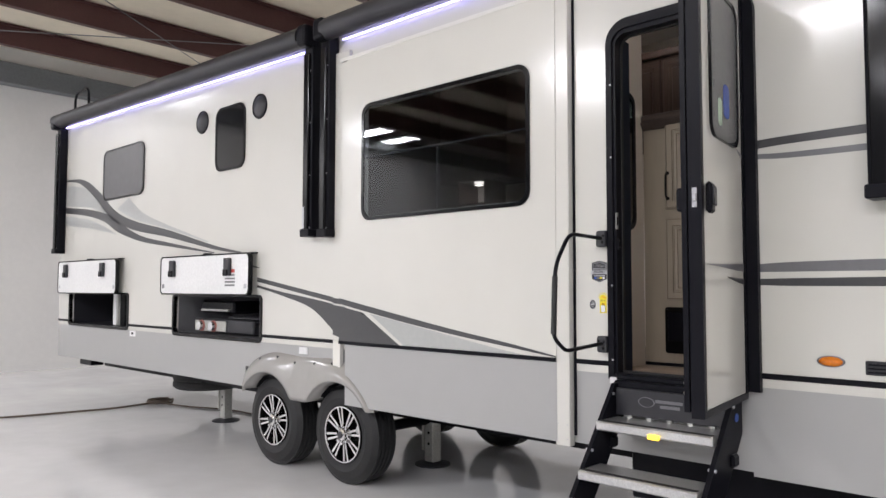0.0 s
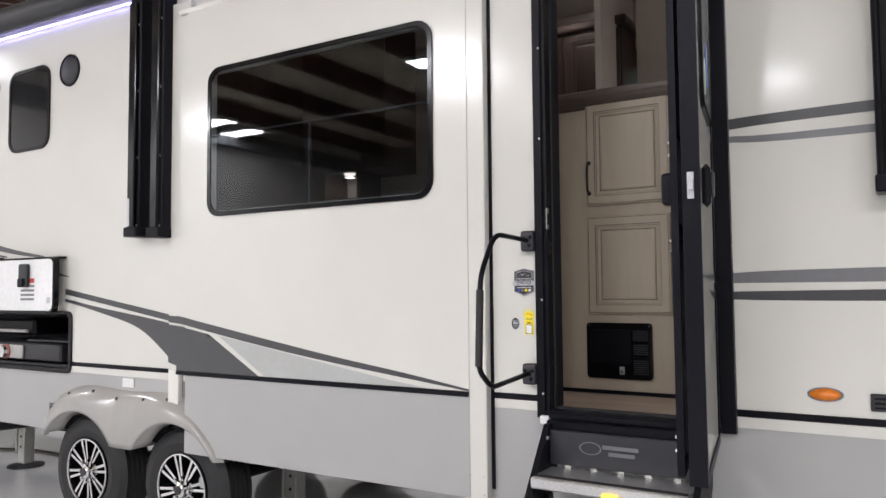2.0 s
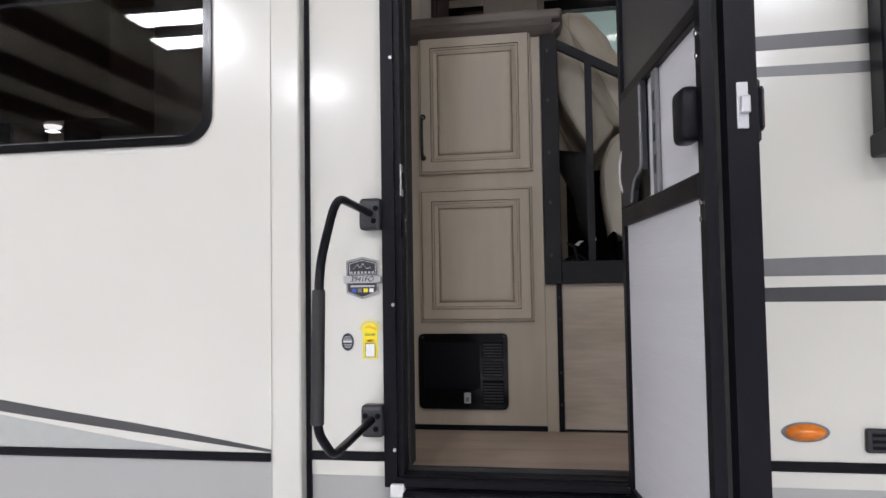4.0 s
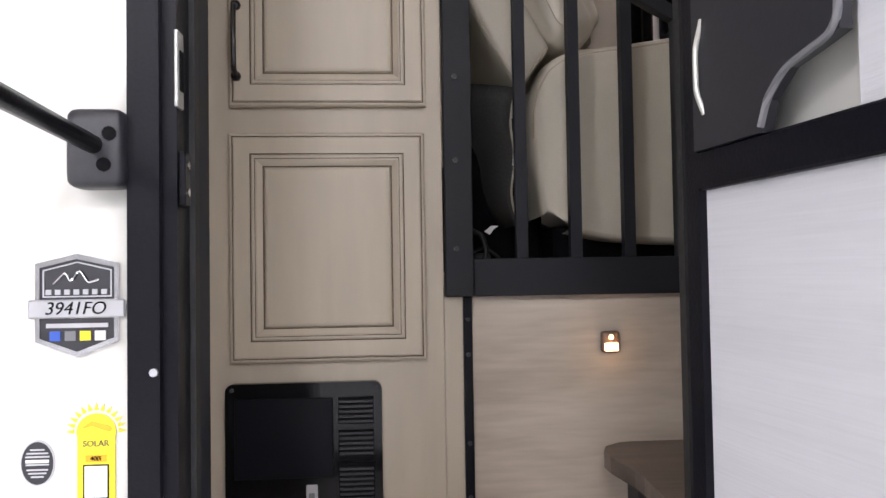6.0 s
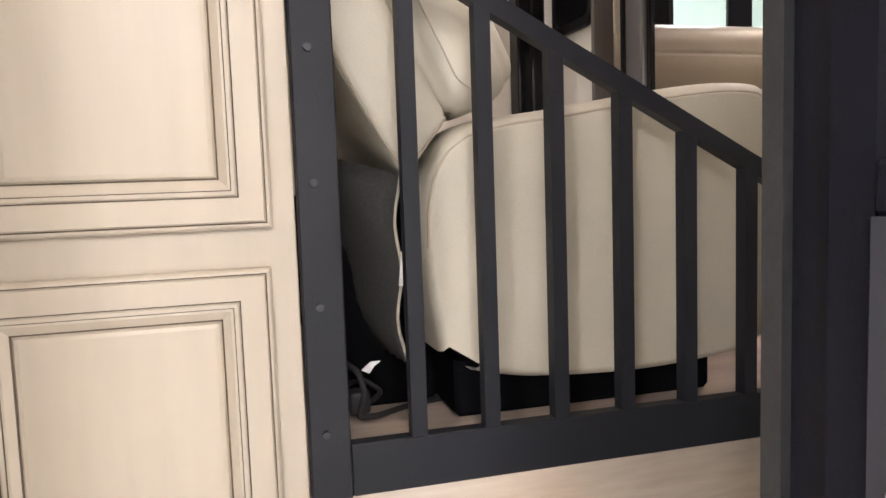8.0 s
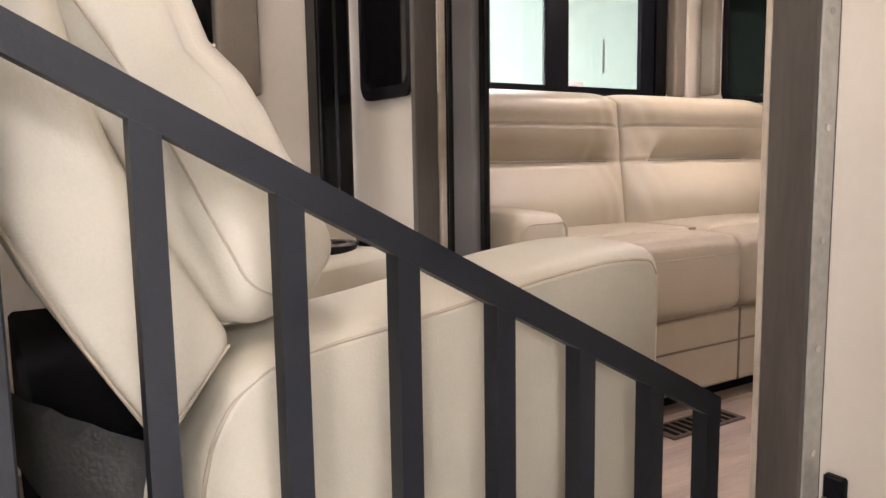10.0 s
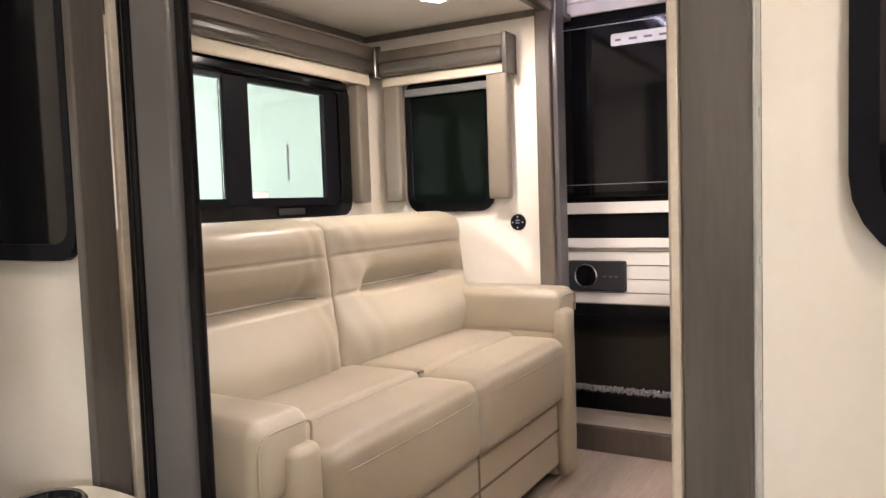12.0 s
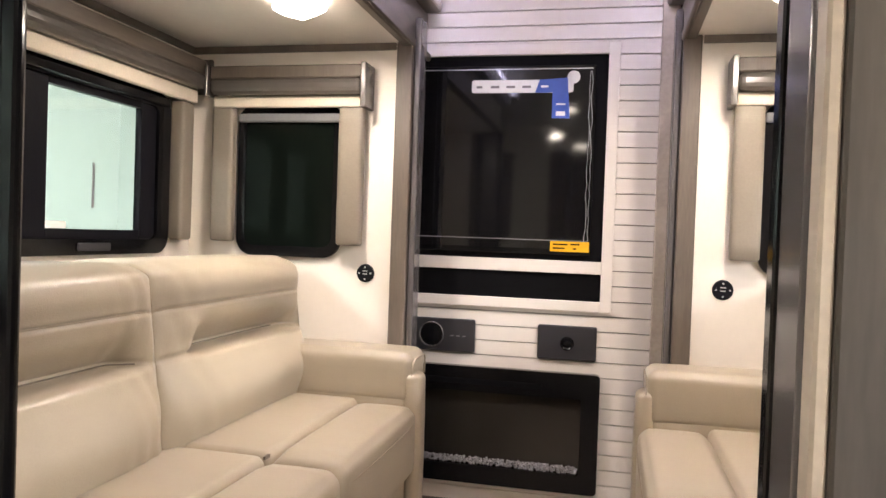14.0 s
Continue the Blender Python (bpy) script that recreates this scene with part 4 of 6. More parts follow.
bmesh.ops.transform(bm, matrix=Matrix.Translation((1.293, 0, 1.162)) @ Matrix.Diagonal((1.25, 1, 0.55, 1)), verts=bm.verts)
part("lens", bm, M_AMBER, mk, smooth=True)
bm = lathe([(0.04, -0.006), (0.045, -0.005), (0.047, 0.0)], (0, 0, 0), "y", 28)
bmesh.ops.transform(bm, matrix=Matrix.Translation((1.293, 0, 1.162)) @ Matrix.Diagonal((1.25, 1, 0.55, 1)), verts=bm.verts)
part("bezel", bm, M_GREYPL, mk)
vt = thing("side_vent", "small black rectangular vent on the trailer side", "vent", (1.56, 0, 1.15))
part("plate", box(1.432, 1.75, -0.014, 0.0, 1.115, 1.175, 0.004), M_CHARC, vt)
for k in range(3):
    part("louvre", box(1.445, 1.735, -0.018, -0.014, 1.124 + 0.016 * k, 1.132 + 0.016 * k), M_BLACK, vt)
pl = thing("side_sticker", "small white square sticker on the grey skirt", "sticker", (-5.75, 0, 1.0))
part("label", box(-5.80, -5.66, 0.001, 0.004, 0.955, 1.015), M_WHITE, pl)
part("dot", box(-5.76, -5.71, 0.0, 0.0015, 0.975, 1.0), M_INK, pl)

# grab handle
gh = thing("grab_handle", "folding black grab handle with foam grip", "grab handle", (0.16, -0.02, 1.47))
part("tube", tube([(0.16, -0.03, 1.757), (0.165, -0.36, 1.767), (0.165, -0.485, 1.60), (0.165, -0.505, 1.24), (0.165, -0.40, 1.165), (0.16, -0.03, 1.185)], 0.0105, 12), M_BLACK, gh, smooth=True)
part("grip", cyl((0.165, -0.489, 1.545), (0.165, -0.5045, 1.255), 0.0145, 16), M_RUBBER, gh, "black foam grip")
for bz in (1.755, 1.18):
    b = part("bracket", cushion(0.128, 0.192, -0.05, -0.001, bz - 0.045, bz + 0.045, 0.012, n=6), M_CHARC, gh, "black moulded bracket", smooth=True)
    for dx, dz in ((-0.018, 0.015), (0.018, 0.015), (0.012, -0.02)):
        part("screw_well", cyl((0.16 + dx, -0.0495, bz + dz), (0.16 + dx, -0.052, bz + dz), 0.008, 10), M_INK, b)

# entry door frame and the open door
fr = thing("door_frame", "black aluminium entry door frame with rounded corners", "door frame", (0.59, 0, 1.0), kind="structure")
def arch(x0, x1, z0, z1, r, seg=8):
    pts = [(x1, z0)]
    for cx, a0 in ((x1 - r, 0), (x0 + r, 90)):
        for i in range(seg + 1):
            a = radians(a0 + 90 * i / seg)
            pts.append((cx + r * math.cos(a), z1 - r + r * math.sin(a)))
    return pts + [(x0, z0)]
part("outer_frame", ring(arch(0.190, 0.995, 0.998, 2.955, 0.13), arch(0.226, 0.944, 1.025, 2.90, 0.085), "y", -0.03, 0.002), M_BLACK, fr)
part("jamb", ring(arch(0.2245, 0.9455, 1.0, 2.902, 0.087), arch(0.243, 0.878, 1.03, 2.875, 0.065), "y", -0.018, 0.06), M_BLACK, fr)
part("seal", ring(arch(0.242, 0.879, 1.03, 2.876, 0.065), arch(0.25, 0.87, 1.04, 2.868, 0.06), "y", 0.035, 0.055), M_RUBBER, fr)
part("sill", box(0.246, 0.944, -0.045, 0.10, 1.0, 1.026, 0.004), M_BLACK, fr)
part("corner_plate", box(0.21, 0.25, -0.05, -0.031, 0.975, 1.01, 0.003), M_WHITE, fr)
st = part("strike_plate", box(0.2435, 0.248, -0.030, -0.006, 1.805, 1.895, 0.001), M_STEEL, fr, "bright steel strike plate")
part("strike_slot", box(0.2475, 0.2495, -0.024, -0.012, 1.825, 1.872), M_INK, st)
for z in (1.708, 1.740):
    part("screw", cyl((0.243, -0.002, z), (0.253, -0.002, z), 0.005, 10), M_CHROME, fr)
part("keeper", box(0.2435, 0.251, -0.012, 0.010, 1.692, 1.756, 0.001), M_BLACK, fr)
for z in (1.1, 1.5, 2.2, 2.6):
    part("screw", cyl((0.220, -0.03, z), (0.220, -0.034, z), 0.005, 8), M_SILVER, fr)

OPEN = radians(8)
DOORM = Matrix.Translation((0.848, -0.028, 0)) @ Matrix.Rotation(OPEN - radians(90), 4, "Z")
# local x runs along the leaf from the hinge, local y across it to the outside face
dr = thing("entry_door", "open cream entry door with black edges and tinted window", "door", (0.95, -0.35, 0.97), kind="structure")
def leaf(bm):
    bmesh.ops.transform(bm, matrix=DOORM, verts=bm.verts)
    return bm
part("slab", leaf(box(0.02, 0.685, 0.045, 0.082, 0.985, 2.915, 0.003)), M_SKIN, dr, "cream door skin")
part("edge_frame", leaf(ring([(0.0, 0.965), (0.71, 0.965), (0.71, 2.93), (0.0, 2.93)], [(0.03, 0.995), (0.675, 0.995), (0.675, 2.90), (0.03, 2.90)], "y", 0.035, 0.088)), M_BLACK, dr, "black aluminium door edge")
o, i = round_rect(0.12, 0.56, 2.13, 2.80, 0.07), round_rect(0.14, 0.54, 2.15, 2.78, 0.055)
dw = part("window_frame", leaf(ring(o, i, "y", 0.028, 0.096)), M_GLOSSK, dr, "black rounded window rim")
part("pane", leaf(poly(i, "y", 0.088, 0.093)), M_GREYPANE, dw, "dark tinted pane")
part("hologram_label", leaf(poly(round_rect(0.40, 0.46, 2.19, 2.31, 0.025), "y", 0.093, 0.0945)), material("green_white_label", (0.42, 0.55, 0.42), 0.4), dw, "pale green oval label")
part("blue_sticker", leaf(poly(round_rect(0.28, 0.37, 2.24, 2.39, 0.03), "y", 0.093, 0.0945)), M_BLUE, dw, "blue oval label")
lk = part("lock", leaf(box(0.60, 0.665, 0.088, 0.115, 1.79, 1.92, 0.012)), M_BLACK, dr, "black paddle door lock")
part("paddle", leaf(box(0.61, 0.655, 0.115, 0.124, 1.82, 1.90, 0.006)), M_CHARC, lk)
part("latch_plate", leaf(box(0.7105, 0.716, 0.051, 0.070, 1.81, 1.89, 0.001)), M_SILVER, dr, "steel latch plate")
part("latch_bolt", leaf(box(0.714, 0.728, 0.055, 0.07, 1.835, 1.865, 0.002)), M_SILVER, dr)
part("hinge", leaf(box(-0.012, 0.004, 0.04, 0.115, 1.0, 2.90, 0.004)), M_BLACK, dr, "full-length black hinge")
for tri, mm in (([(0.03, 1.562), (0.03, 1.600), (0.64, 1.585)], M_MIDG), ([(0.03, 1.500), (0.03, 1.530), (0.33, 1.536)], M_DARKG), ([(0.03, 2.100), (0.03, 2.124), (0.115, 2.135)], M_MIDG)):
    part("stripe", leaf(poly(tri, "y", 0.0822, 0.0842)), mm, dr, "tapered grey stripe end")
sd = thing("screen_door", "open black screen door with white mesh and slider", "screen door", (0.9, -0.35, 0.98), kind="structure")
part("frame", leaf(ring([(0.0, 0.985), (0.69, 0.985), (0.69, 2.90), (0.0, 2.90)], [(0.028, 1.02), (0.66, 1.02), (0.66, 2.87), (0.028, 2.87)], "y", 0.0, 0.022)), M_BLACK, sd, "black aluminium frame")
part("mid_rail", leaf(box(0.0275, 0.6605, -0.002, 0.022, 1.70, 1.745, 0.003)), M_BLACK, sd)
part("upper_rail", leaf(box(0.0275, 0.6605, -0.002, 0.022, 2.02, 2.05, 0.003)), M_BLACK, sd)
part("mesh", leaf(box(0.02, 0.67, 0.010, 0.0125, 1.0, 1.71)), M_MESH, sd, "fine white insect mesh")
part("mesh", leaf(box(0.02, 0.67, 0.010, 0.0125, 2.04, 2.88)), M_DARKG, sd, "fine dark insect mesh")
sl = part("slider_panel", leaf(poly([(0.03, 1.745), (0.155, 1.745), (0.165, 1.775), (0.195, 1.80), (0.245, 1.81), (0.265, 1.815), (0.265, 2.02), (0.03, 2.02)], "y", -0.006, 0.008)), M_CHARC, sd, "charcoal plastic slider panel")
part("slider_lip", leaf(tube([(0.155, -0.007, 1.75), (0.167, -0.007, 1.777), (0.195, -0.007, 1.80), (0.265, -0.007, 1.815), (0.265, -0.007, 2.01)], 0.004, 6)), M_GREYPL, sl)
part("pull", leaf(tube([(0.051, -0.004, 1.785), (0.046, -0.011, 1.81), (0.045, -0.011, 1.86), (0.049, -0.004, 1.895)], 0.0034, 8)), M_STEEL, sl, "bright curved pull handle")
part("backing", leaf(box(0.265, 0.66, 0.013, 0.015, 1.745, 2.02)), M_MESH, sd)
for k in range(1):
    part("guide_strip", leaf(box(0.335, 0.372, 0.002, 0.012, 1.745, 2.02, 0.002)), M_GREYPL, sd, "grey guide strip")
    for z in (1.79, 1.86, 1.93):
        part("guide_slot", leaf(box(0.345, 0.361, 0.0005, 0.003, z, z + 0.04)), M_CHARC, sd)
part("latch", leaf(cushion(0.60, 0.67, -0.03, 0.01, 1.80, 1.90, 0.014, n=6)), M_BLACK, sd, "black moulded latch", smooth=True)
for z in (1.06, 1.1, 1.66, 1.69, 1.95, 1.99):
    part("rivet", leaf(cyl((0.675, 0.0, z), (0.675, -0.005, z), 0.006, 8)), M_CHROME, sd)

# fold-down entry steps
stp = thing("entry_steps", "folding black steel steps with aluminium treads", "steps", (0.58, -0.4, 0))
for sx in (0.262, 0.892):
    s = part("stringer", poly([(-0.02, 0.985), (-0.10, 0.985), (-0.86, 0.03), (-0.86, 0.0), (-0.66, 0.0), (-0.02, 0.80)], "x", sx - 0.012, sx + 0.012), M_BLACK, stp, "black steel side plate")
    for y, z in ((-0.12, 0.93), (-0.33, 0.67), (-0.5, 0.46), (-0.66, 0.26)):
        part("bolt", cyl((sx - 0.018, y - 0.005, z + 0.005), (sx + 0.018, y - 0.005, z + 0.005), 0.008, 8), M_SILVER, s)
    part("knob", box(sx - 0.03, sx + 0.03, -0.17, -0.10, 0.66, 0.72, 0.01), M_BLACK, s)
for k, (ty, tz) in enumerate(((-0.30, 0.815), (-0.47, 0.60), (-0.65, 0.385), (-0.82, 0.17))):
    t = part("tread", box(0.275, 0.879, ty, ty + 0.21, tz - 0.045, tz, 0.006), M_TREAD, stp, "ribbed aluminium tread")
    part("grip_strip", box(0.285, 0.869, ty + 0.02, ty + 0.045, tz - 0.001, tz + 0.003), M_RUBBER, t)
    if k == 0:
        for gx in range(5):
            part("tab", box(0.34 + gx * 0.11, 0.365 + gx * 0.11, ty + 0.20, ty + 0.214, tz - 0.001, tz + 0.012), M_STEEL, t)
ris = part("riser", box(0.275, 0.879, -0.10, -0.085, 0.825, 0.965, 0.003), M_CHARC, stp, "charcoal riser plate")
bm = lathe([(0.030, -0.0015), (0.034, -0.0015), (0.034, 0.0)], (0, 0, 0), "y", 28)
bmesh.ops.transform(bm, matrix=Matrix.Translation((0.45, -0.10, 0.905)) @ Matrix.Diagonal((1.35, 1, 0.75, 1)), verts=bm.verts)
part("oval_mark", bm, M_GREYPL, ris, "plain grey oval mark")
part("mark_bar", box(0.50, 0.645, -0.1018, -0.0998, 0.907, 0.922), M_GREYPL, ris)
part("mark_bar", box(0.525, 0.63, -0.1018, -0.0998, 0.882, 0.897), M_GREYPL, ris)
part("top_beam", box(0.25, 0.905, -0.075, -0.035, 0.955, 0.998, 0.005), M_BLACK, stp)
sl2 = part("step_light", cushion(0.565, 0.625, -0.315, -0.299, 0.765, 0.79, 0.006, n=5), M_AMBLIT, stp, "small glowing amber step light")
part("blue_disc", cyl((0.905, -0.09, 0.88), (0.9075, -0.09, 0.88), 0.02, 20), M_BLUE, stp, "round blue sticker")
part("yellow_tag", box(0.865, 0.879, -0.082, -0.078, 0.86, 0.92), M_YELLOW, stp)

# ---- entry: floor, pantry, railing ----
FL, DK = 1.0, 1.60
single("floor_entry", box(-0.06, 1.62, 0.045, 0.80, FL - 0.05, FL), M_DECK, "pale plank vinyl entry floor", "floor", kind="structure")
pan = thing("pantry_cabinet", "glazed taupe half-height pantry with two panelled doors", "cabinet", (0.3, 1.0, FL))
part("body", box(-0.02, 0.612, 0.785, 1.35, FL, 2.52, 0.002), M_CAB, pan)
part("side_stile", box(0.6125, 0.6545, 0.786, 0.82, FL, 1.551, 0.001), M_CAB, pan)
part("toe_strip", box(-0.02, 0.612, 0.780, 0.785, FL, FL + 0.02), M_BLACK, pan)
cap = part("cap", box(-0.02, 0.70, 0.745, 1.40, 2.555, 2.60, 0.012, 2), M_STEPWOOD, pan, "dark crown moulded cap")
part("crown", poly([(0.785, 2.505), (0.775, 2.505), (0.75, 2.54), (0.745, 2.556), (0.785, 2.556)], "x", -0.02, 0.66), M_STEPWOOD, pan)
part("crown_end", poly([(0.612, 2.505), (0.65, 2.505), (0.69, 2.54), (0.695, 2.556), (0.612, 2.556)], "y", 0.775, 1.38), M_STEPWOOD, pan)


def raised_door(x0, x1, z0, z1, y, parent, name="door"):
    """Raised-panel door facing -y, glaze left dark in its grooves."""
    steps = [(0, 0.0, 0), (0.0, -0.014, 0), (0.004, -0.018, 0), (0.0075, -0.0185, 0), (0.0095, -0.0165, 1), (0.012, -0.020, 0), (0.047, -0.020, 0), (0.049, -0.0165, 1), (0.052, -0.0192, 0), (0.057, -0.0192, 0), (0.0585, -0.017, 1), (0.062, -0.0175, 0), (0.074, -0.0115, 0), (0.0765, -0.0095, 1), (0.080, -0.0150, 0), (0.086, -0.0165, 0)]
    bm = bmesh.new()
    prev = None
    for ins, d, mi in steps:
        r = [bm.verts.new(p) for p in ((x0 + ins, y + d, z0 + ins), (x1 - ins, y + d, z0 + ins), (x1 - ins, y + d, z1 - ins), (x0 + ins, y + d, z1 - ins))]
        if prev:
            for k in range(4):
                f = bm.faces.new((prev[k], prev[(k + 1) % 4], r[(k + 1) % 4], r[k]))
                f.material_index = mi
        prev = r
    bm.faces.new(prev)
    return part(name, bm, [M_CAB, M_GLAZE], parent, "raised-panel door with dark glazed grooves")


d1 = raised_door(0.137, 0.577, 1.985, 2.53, 0.785, pan)
raised_door(0.135, 0.571, 1.413, 1.925, 0.785, pan)
h = part("pull", tube([(0.155, 0.766, 2.05), (0.155, 0.735, 2.06), (0.155, 0.732, 2.13), (0.155, 0.735, 2.20), (0.155, 0.766, 2.21)], 0.006, 8), M_BRONZE, d1, "dark bronze bar pull")
for z in (2.05, 2.21):
    part("pull_foot", cyl((0.155, 0.766, z), (0.155, 0.758, z), 0.011, 12), M_BRONZE, d1)
ht = thing("wall_heater", "black plastic heater panel with louvres in the pantry", "heater", (0.3, 0.78, 1.09))
part("plate", poly(round_rect(0.125, 0.468, 1.082, 1.368, 0.018), "y", 0.765, 0.786), M_GLOSSK, ht)
part("door", box(0.145, 0.36, 0.760, 0.765, 1.16, 1.335, 0.002), M_BLACK, ht)
for a, b in ((1.275, 1.335), (1.205, 1.262), (1.105, 1.192)):
    g = part("grille", box(0.372, 0.45, 0.762, 0.7655, a, b), M_INK, ht)
    n = int((b - a) / 0.011)
    for k in range(n):
        part("louvre", box(0.374, 0.448, 0.757, 0.763, a + 0.004 + k * 0.011, a + 0.009 + k * 0.011), M_CHARC, g)
part("switch_plate", box(0.30, 0.325, 0.758, 0.765, 1.105, 1.145, 0.002), M_SILVER, ht, "silver switch plate")
part("switch", box(0.306, 0.319, 0.756, 0.759, 1.112, 1.128), M_GREYPL, ht)
for x, z in ((0.455, 1.355), (0.14, 1.355)):
    part("screw", cyl((x, 0.7655, z), (x, 0.763, z), 0.005, 8), M_CHARC, ht)

col = thing("column_panel", "taupe panelled column standing on the pantry cap", "column", (0.49, 1.0, 2.6), kind="structure")
part("panel", box(0.385, 0.60, 0.90, 1.02, 2.602, 3.56, 0.003), M_COLUMN, col)
part("edge_strip", box(0.60, 0.625, 0.905, 1.015, 2.602, 3.56, 0.002), M_TAUPE, col)
uc = thing("upper_cabinet", "dark stained wall cabinet with crown moulding", "cabinet", (-0.25, 1.9, 2.6), kind="structure")
part("body", box(-0.75, 0.05, 1.72, 2.118, 2.62, 3.28), M_CABWOOD, uc)
part("crown", box(-0.78, 0.09, 1.68, 2.118, 3.28, 3.34, 0.015, 2), M_CABWOOD, uc)
for a, b in ((-0.73, -0.36), (-0.34, 0.04)):
    raised = raised_door(a, b, 2.66, 3.26, 1.72, uc)
    raised.data.materials[0] = M_CABWOOD
pf = thing("dark_wall_frame", "small dark framed panel on the inner wall", "frame", (0.2, 2.1, 2.8))
part("frame", ring(round_rect(0.14, 0.30, 2.62, 3.12, 0.01, 2), round_rect(0.17, 0.27, 2.66, 3.08, 0.008, 2), "y", 2.09, 2.119), M_CABWOOD, pf)
part("panel", box(0.165, 0.275, 2.105, 2.118, 2.65, 3.09), M_CAB, pf)

rail = thing("stair_railing", "graphite painted steel railing with a sloping top", "railing", (1.1, 0.78, 1.55))
YR0, YR1 = 0.762, 0.790
def rail_top(x):
    return 2.413 - 0.545 * (x - 0.804)
po = part("post", box(0.615, 0.678, YR0 - 0.004, YR1 + 0.01, 1.552, 2.503, 0.002), M_RAIL, rail, "wide flat end post")
for z in (1.66, 1.86, 2.05, 2.25, 2.44):
    part("screw", cyl((0.640, YR0 - 0.004, z), (0.640, YR0 - 0.010, z), 0.006, 10), M_CHARC, po)
part("bottom_rail", box(0.6785, 1.549, YR0, YR1, 1.552, 1.637, 0.002), M_RAIL, rail)
part("top_rail", poly([(0.6785, rail_top(0.6785)), (1.549, rail_top(1.549)), (1.549, rail_top(1.549) - 0.036), (0.6785, rail_top(0.6785) - 0.036)], "y", YR0, YR1), M_RAIL, rail)
for k in range(6):
    xr = 0.804 + 0.1252 * k
    xl = xr - 0.026
    part("baluster", poly([(xl, 1.637), (xr, 1.637), (xr, rail_top(xr) - 0.0355), (xl, rail_top(xl) - 0.0355)], "y", YR0 + 0.0005, YR1 - 0.001), M_RAIL, rail)
part("end_post", poly([(1.521, 1.637), (1.5485, 1.637), (1.5485, rail_top(1.5485) - 0.0355), (1.521, rail_top(1.521) - 0.0355)], "y", YR0 + 0.0005, YR1 - 0.001), M_RAIL, rail)
sp = thing("stair_panel", "pale oak panel under the railing", "wall panel", (1.1, 0.79, FL), kind="structure")
part("board", box(0.672, 1.62, 0.792, 0.82, FL, 1.56), M_OAK, sp)
ts = part("trim_strip", box(0.655, 0.675, 0.778, 0.793, FL, 1.551, 0.001), M_BLACK, sp)
for z in (1.1, 1.22, 1.42, 1.5):
    part("screw", cyl((0.665, 0.778, z), (0.665, 0.774, z), 0.005, 8), M_CHARC, ts)
part("floor_strip", box(0.676, 1.6, 0.786, 0.7925, FL, FL + 0.008), M_BLACK, sp)
nl = thing("night_light", "small lit bronze step light on the oak panel", "night light", (0.995, 0.79, 1.44))
bmx = cushion(0.972, 1.016, 0.772, 0.7925, 1.417, 1.467, 0.009, n=6)
part("housing", bmx, material("bronze_plastic", (0.16, 0.10, 0.07), 0.35), nl, smooth=True)
part("lens", cushion(0.978, 1.010, 0.767, 0.776, 1.421, 1.440, 0.004, n=5), M_NIGHT, nl, "glowing warm lens")
part("sensor", lathe([(0.001, -0.006), (0.004, -0.005), (0.006, 0.0)], (0.994, 0.773, 1.453), "y", 14), M_NIGHT, nl)
stairs = thing("inner_steps", "dark grey-brown vinyl covered inner steps", "stairs", (1.3, 0.4, FL), kind="structure")
for k, (x0, z) in enumerate(((1.0, 1.21), (1.28, 1.41))):
    tr = part("step", box(x0 + 0.03, 1.62, 0.05, 0.79, FL, z - 0.035), M_CHARC, stairs)
    bm = bmesh.new()
    pts = smooth_curve([(1.62, 0.05), (x0 - 0.01, 0.05), (x0 - 0.035, 0.25), (x0 - 0.03, 0.5), (x0 + 0.01, 0.785), (1.62, 0.785)], 6)
    add_poly(bm, [(p[0], p[1]) for p in pts if True], "z", z - 0.035, z)
    part("nosing", bm, M_STEPWOOD, stairs, "grey-brown wood-look tread")
part("riser_outlet", box(1.024, 1.032, 0.62, 0.70, 1.07, 1.16, 0.002), M_BLACK, stairs)

# ---- raised living room: structure ----
deck = single("floor_living", box(0.612, 3.6, 0.821, 2.118, DK - 0.06, DK), M_DECK, "pale plank vinyl floor of the raised living room", "floor", kind="structure")
single("floor_living_front", box(1.62, 3.6, 0.05, 0.82, DK - 0.06, DK), M_DECK, "pale plank vinyl floor of the raised living room", "floor", kind="structure")
single("wall_behind_seats", box(-0.02, 0.02, 1.40, 2.12, FL, 3.56), M_IVORY, "ivory partition behind the pantry", "wall", kind="structure")
XF, XE, YB = 3.573, 3.345, 2.345
CY = 2.235


def mirrored(y):
    return CY - y


# window in the far wall beside the seats
ws = thing("wall_window", "black framed window in the ivory wall", "window", (0.5, 2.12, 2.4), kind="structure")
o, i = round_rect(-0.22, 1.215, 2.42, 3.15, 0.07), round_rect(-0.16, 1.15, 2.48, 3.09, 0.05)
part("frame", ring(o, i, "y", 2.095, 2.165), M_GLOSSK, ws)
part("pane", poly(i, "y", 2.138, 2.142), M_AQUA, ws).visible_shadow = False
part("mullion", box(0.45, 0.51, 2.12, 2.16, 2.48, 3.09), M_GLOSSK, ws)
sdp = thing("window_side_panel", "padded taupe vinyl panel beside the window", "window panel", (1.27, 2.08, 2.53), "window side panels")
part("pad", cushion(1.215, 1.325, 2.045, 2.118, 2.525, 3.2, 0.012, n=6), M_PAD, sdp, smooth=True)
vb = thing("valance", "taupe valance over the wall window", "valance", (0.5, 2.06, 3.2), "window valances")
part("board", box(-0.3, 1.36, 2.02, 2.118, 3.2, 3.33, 0.01), M_TAUPEX, vb)

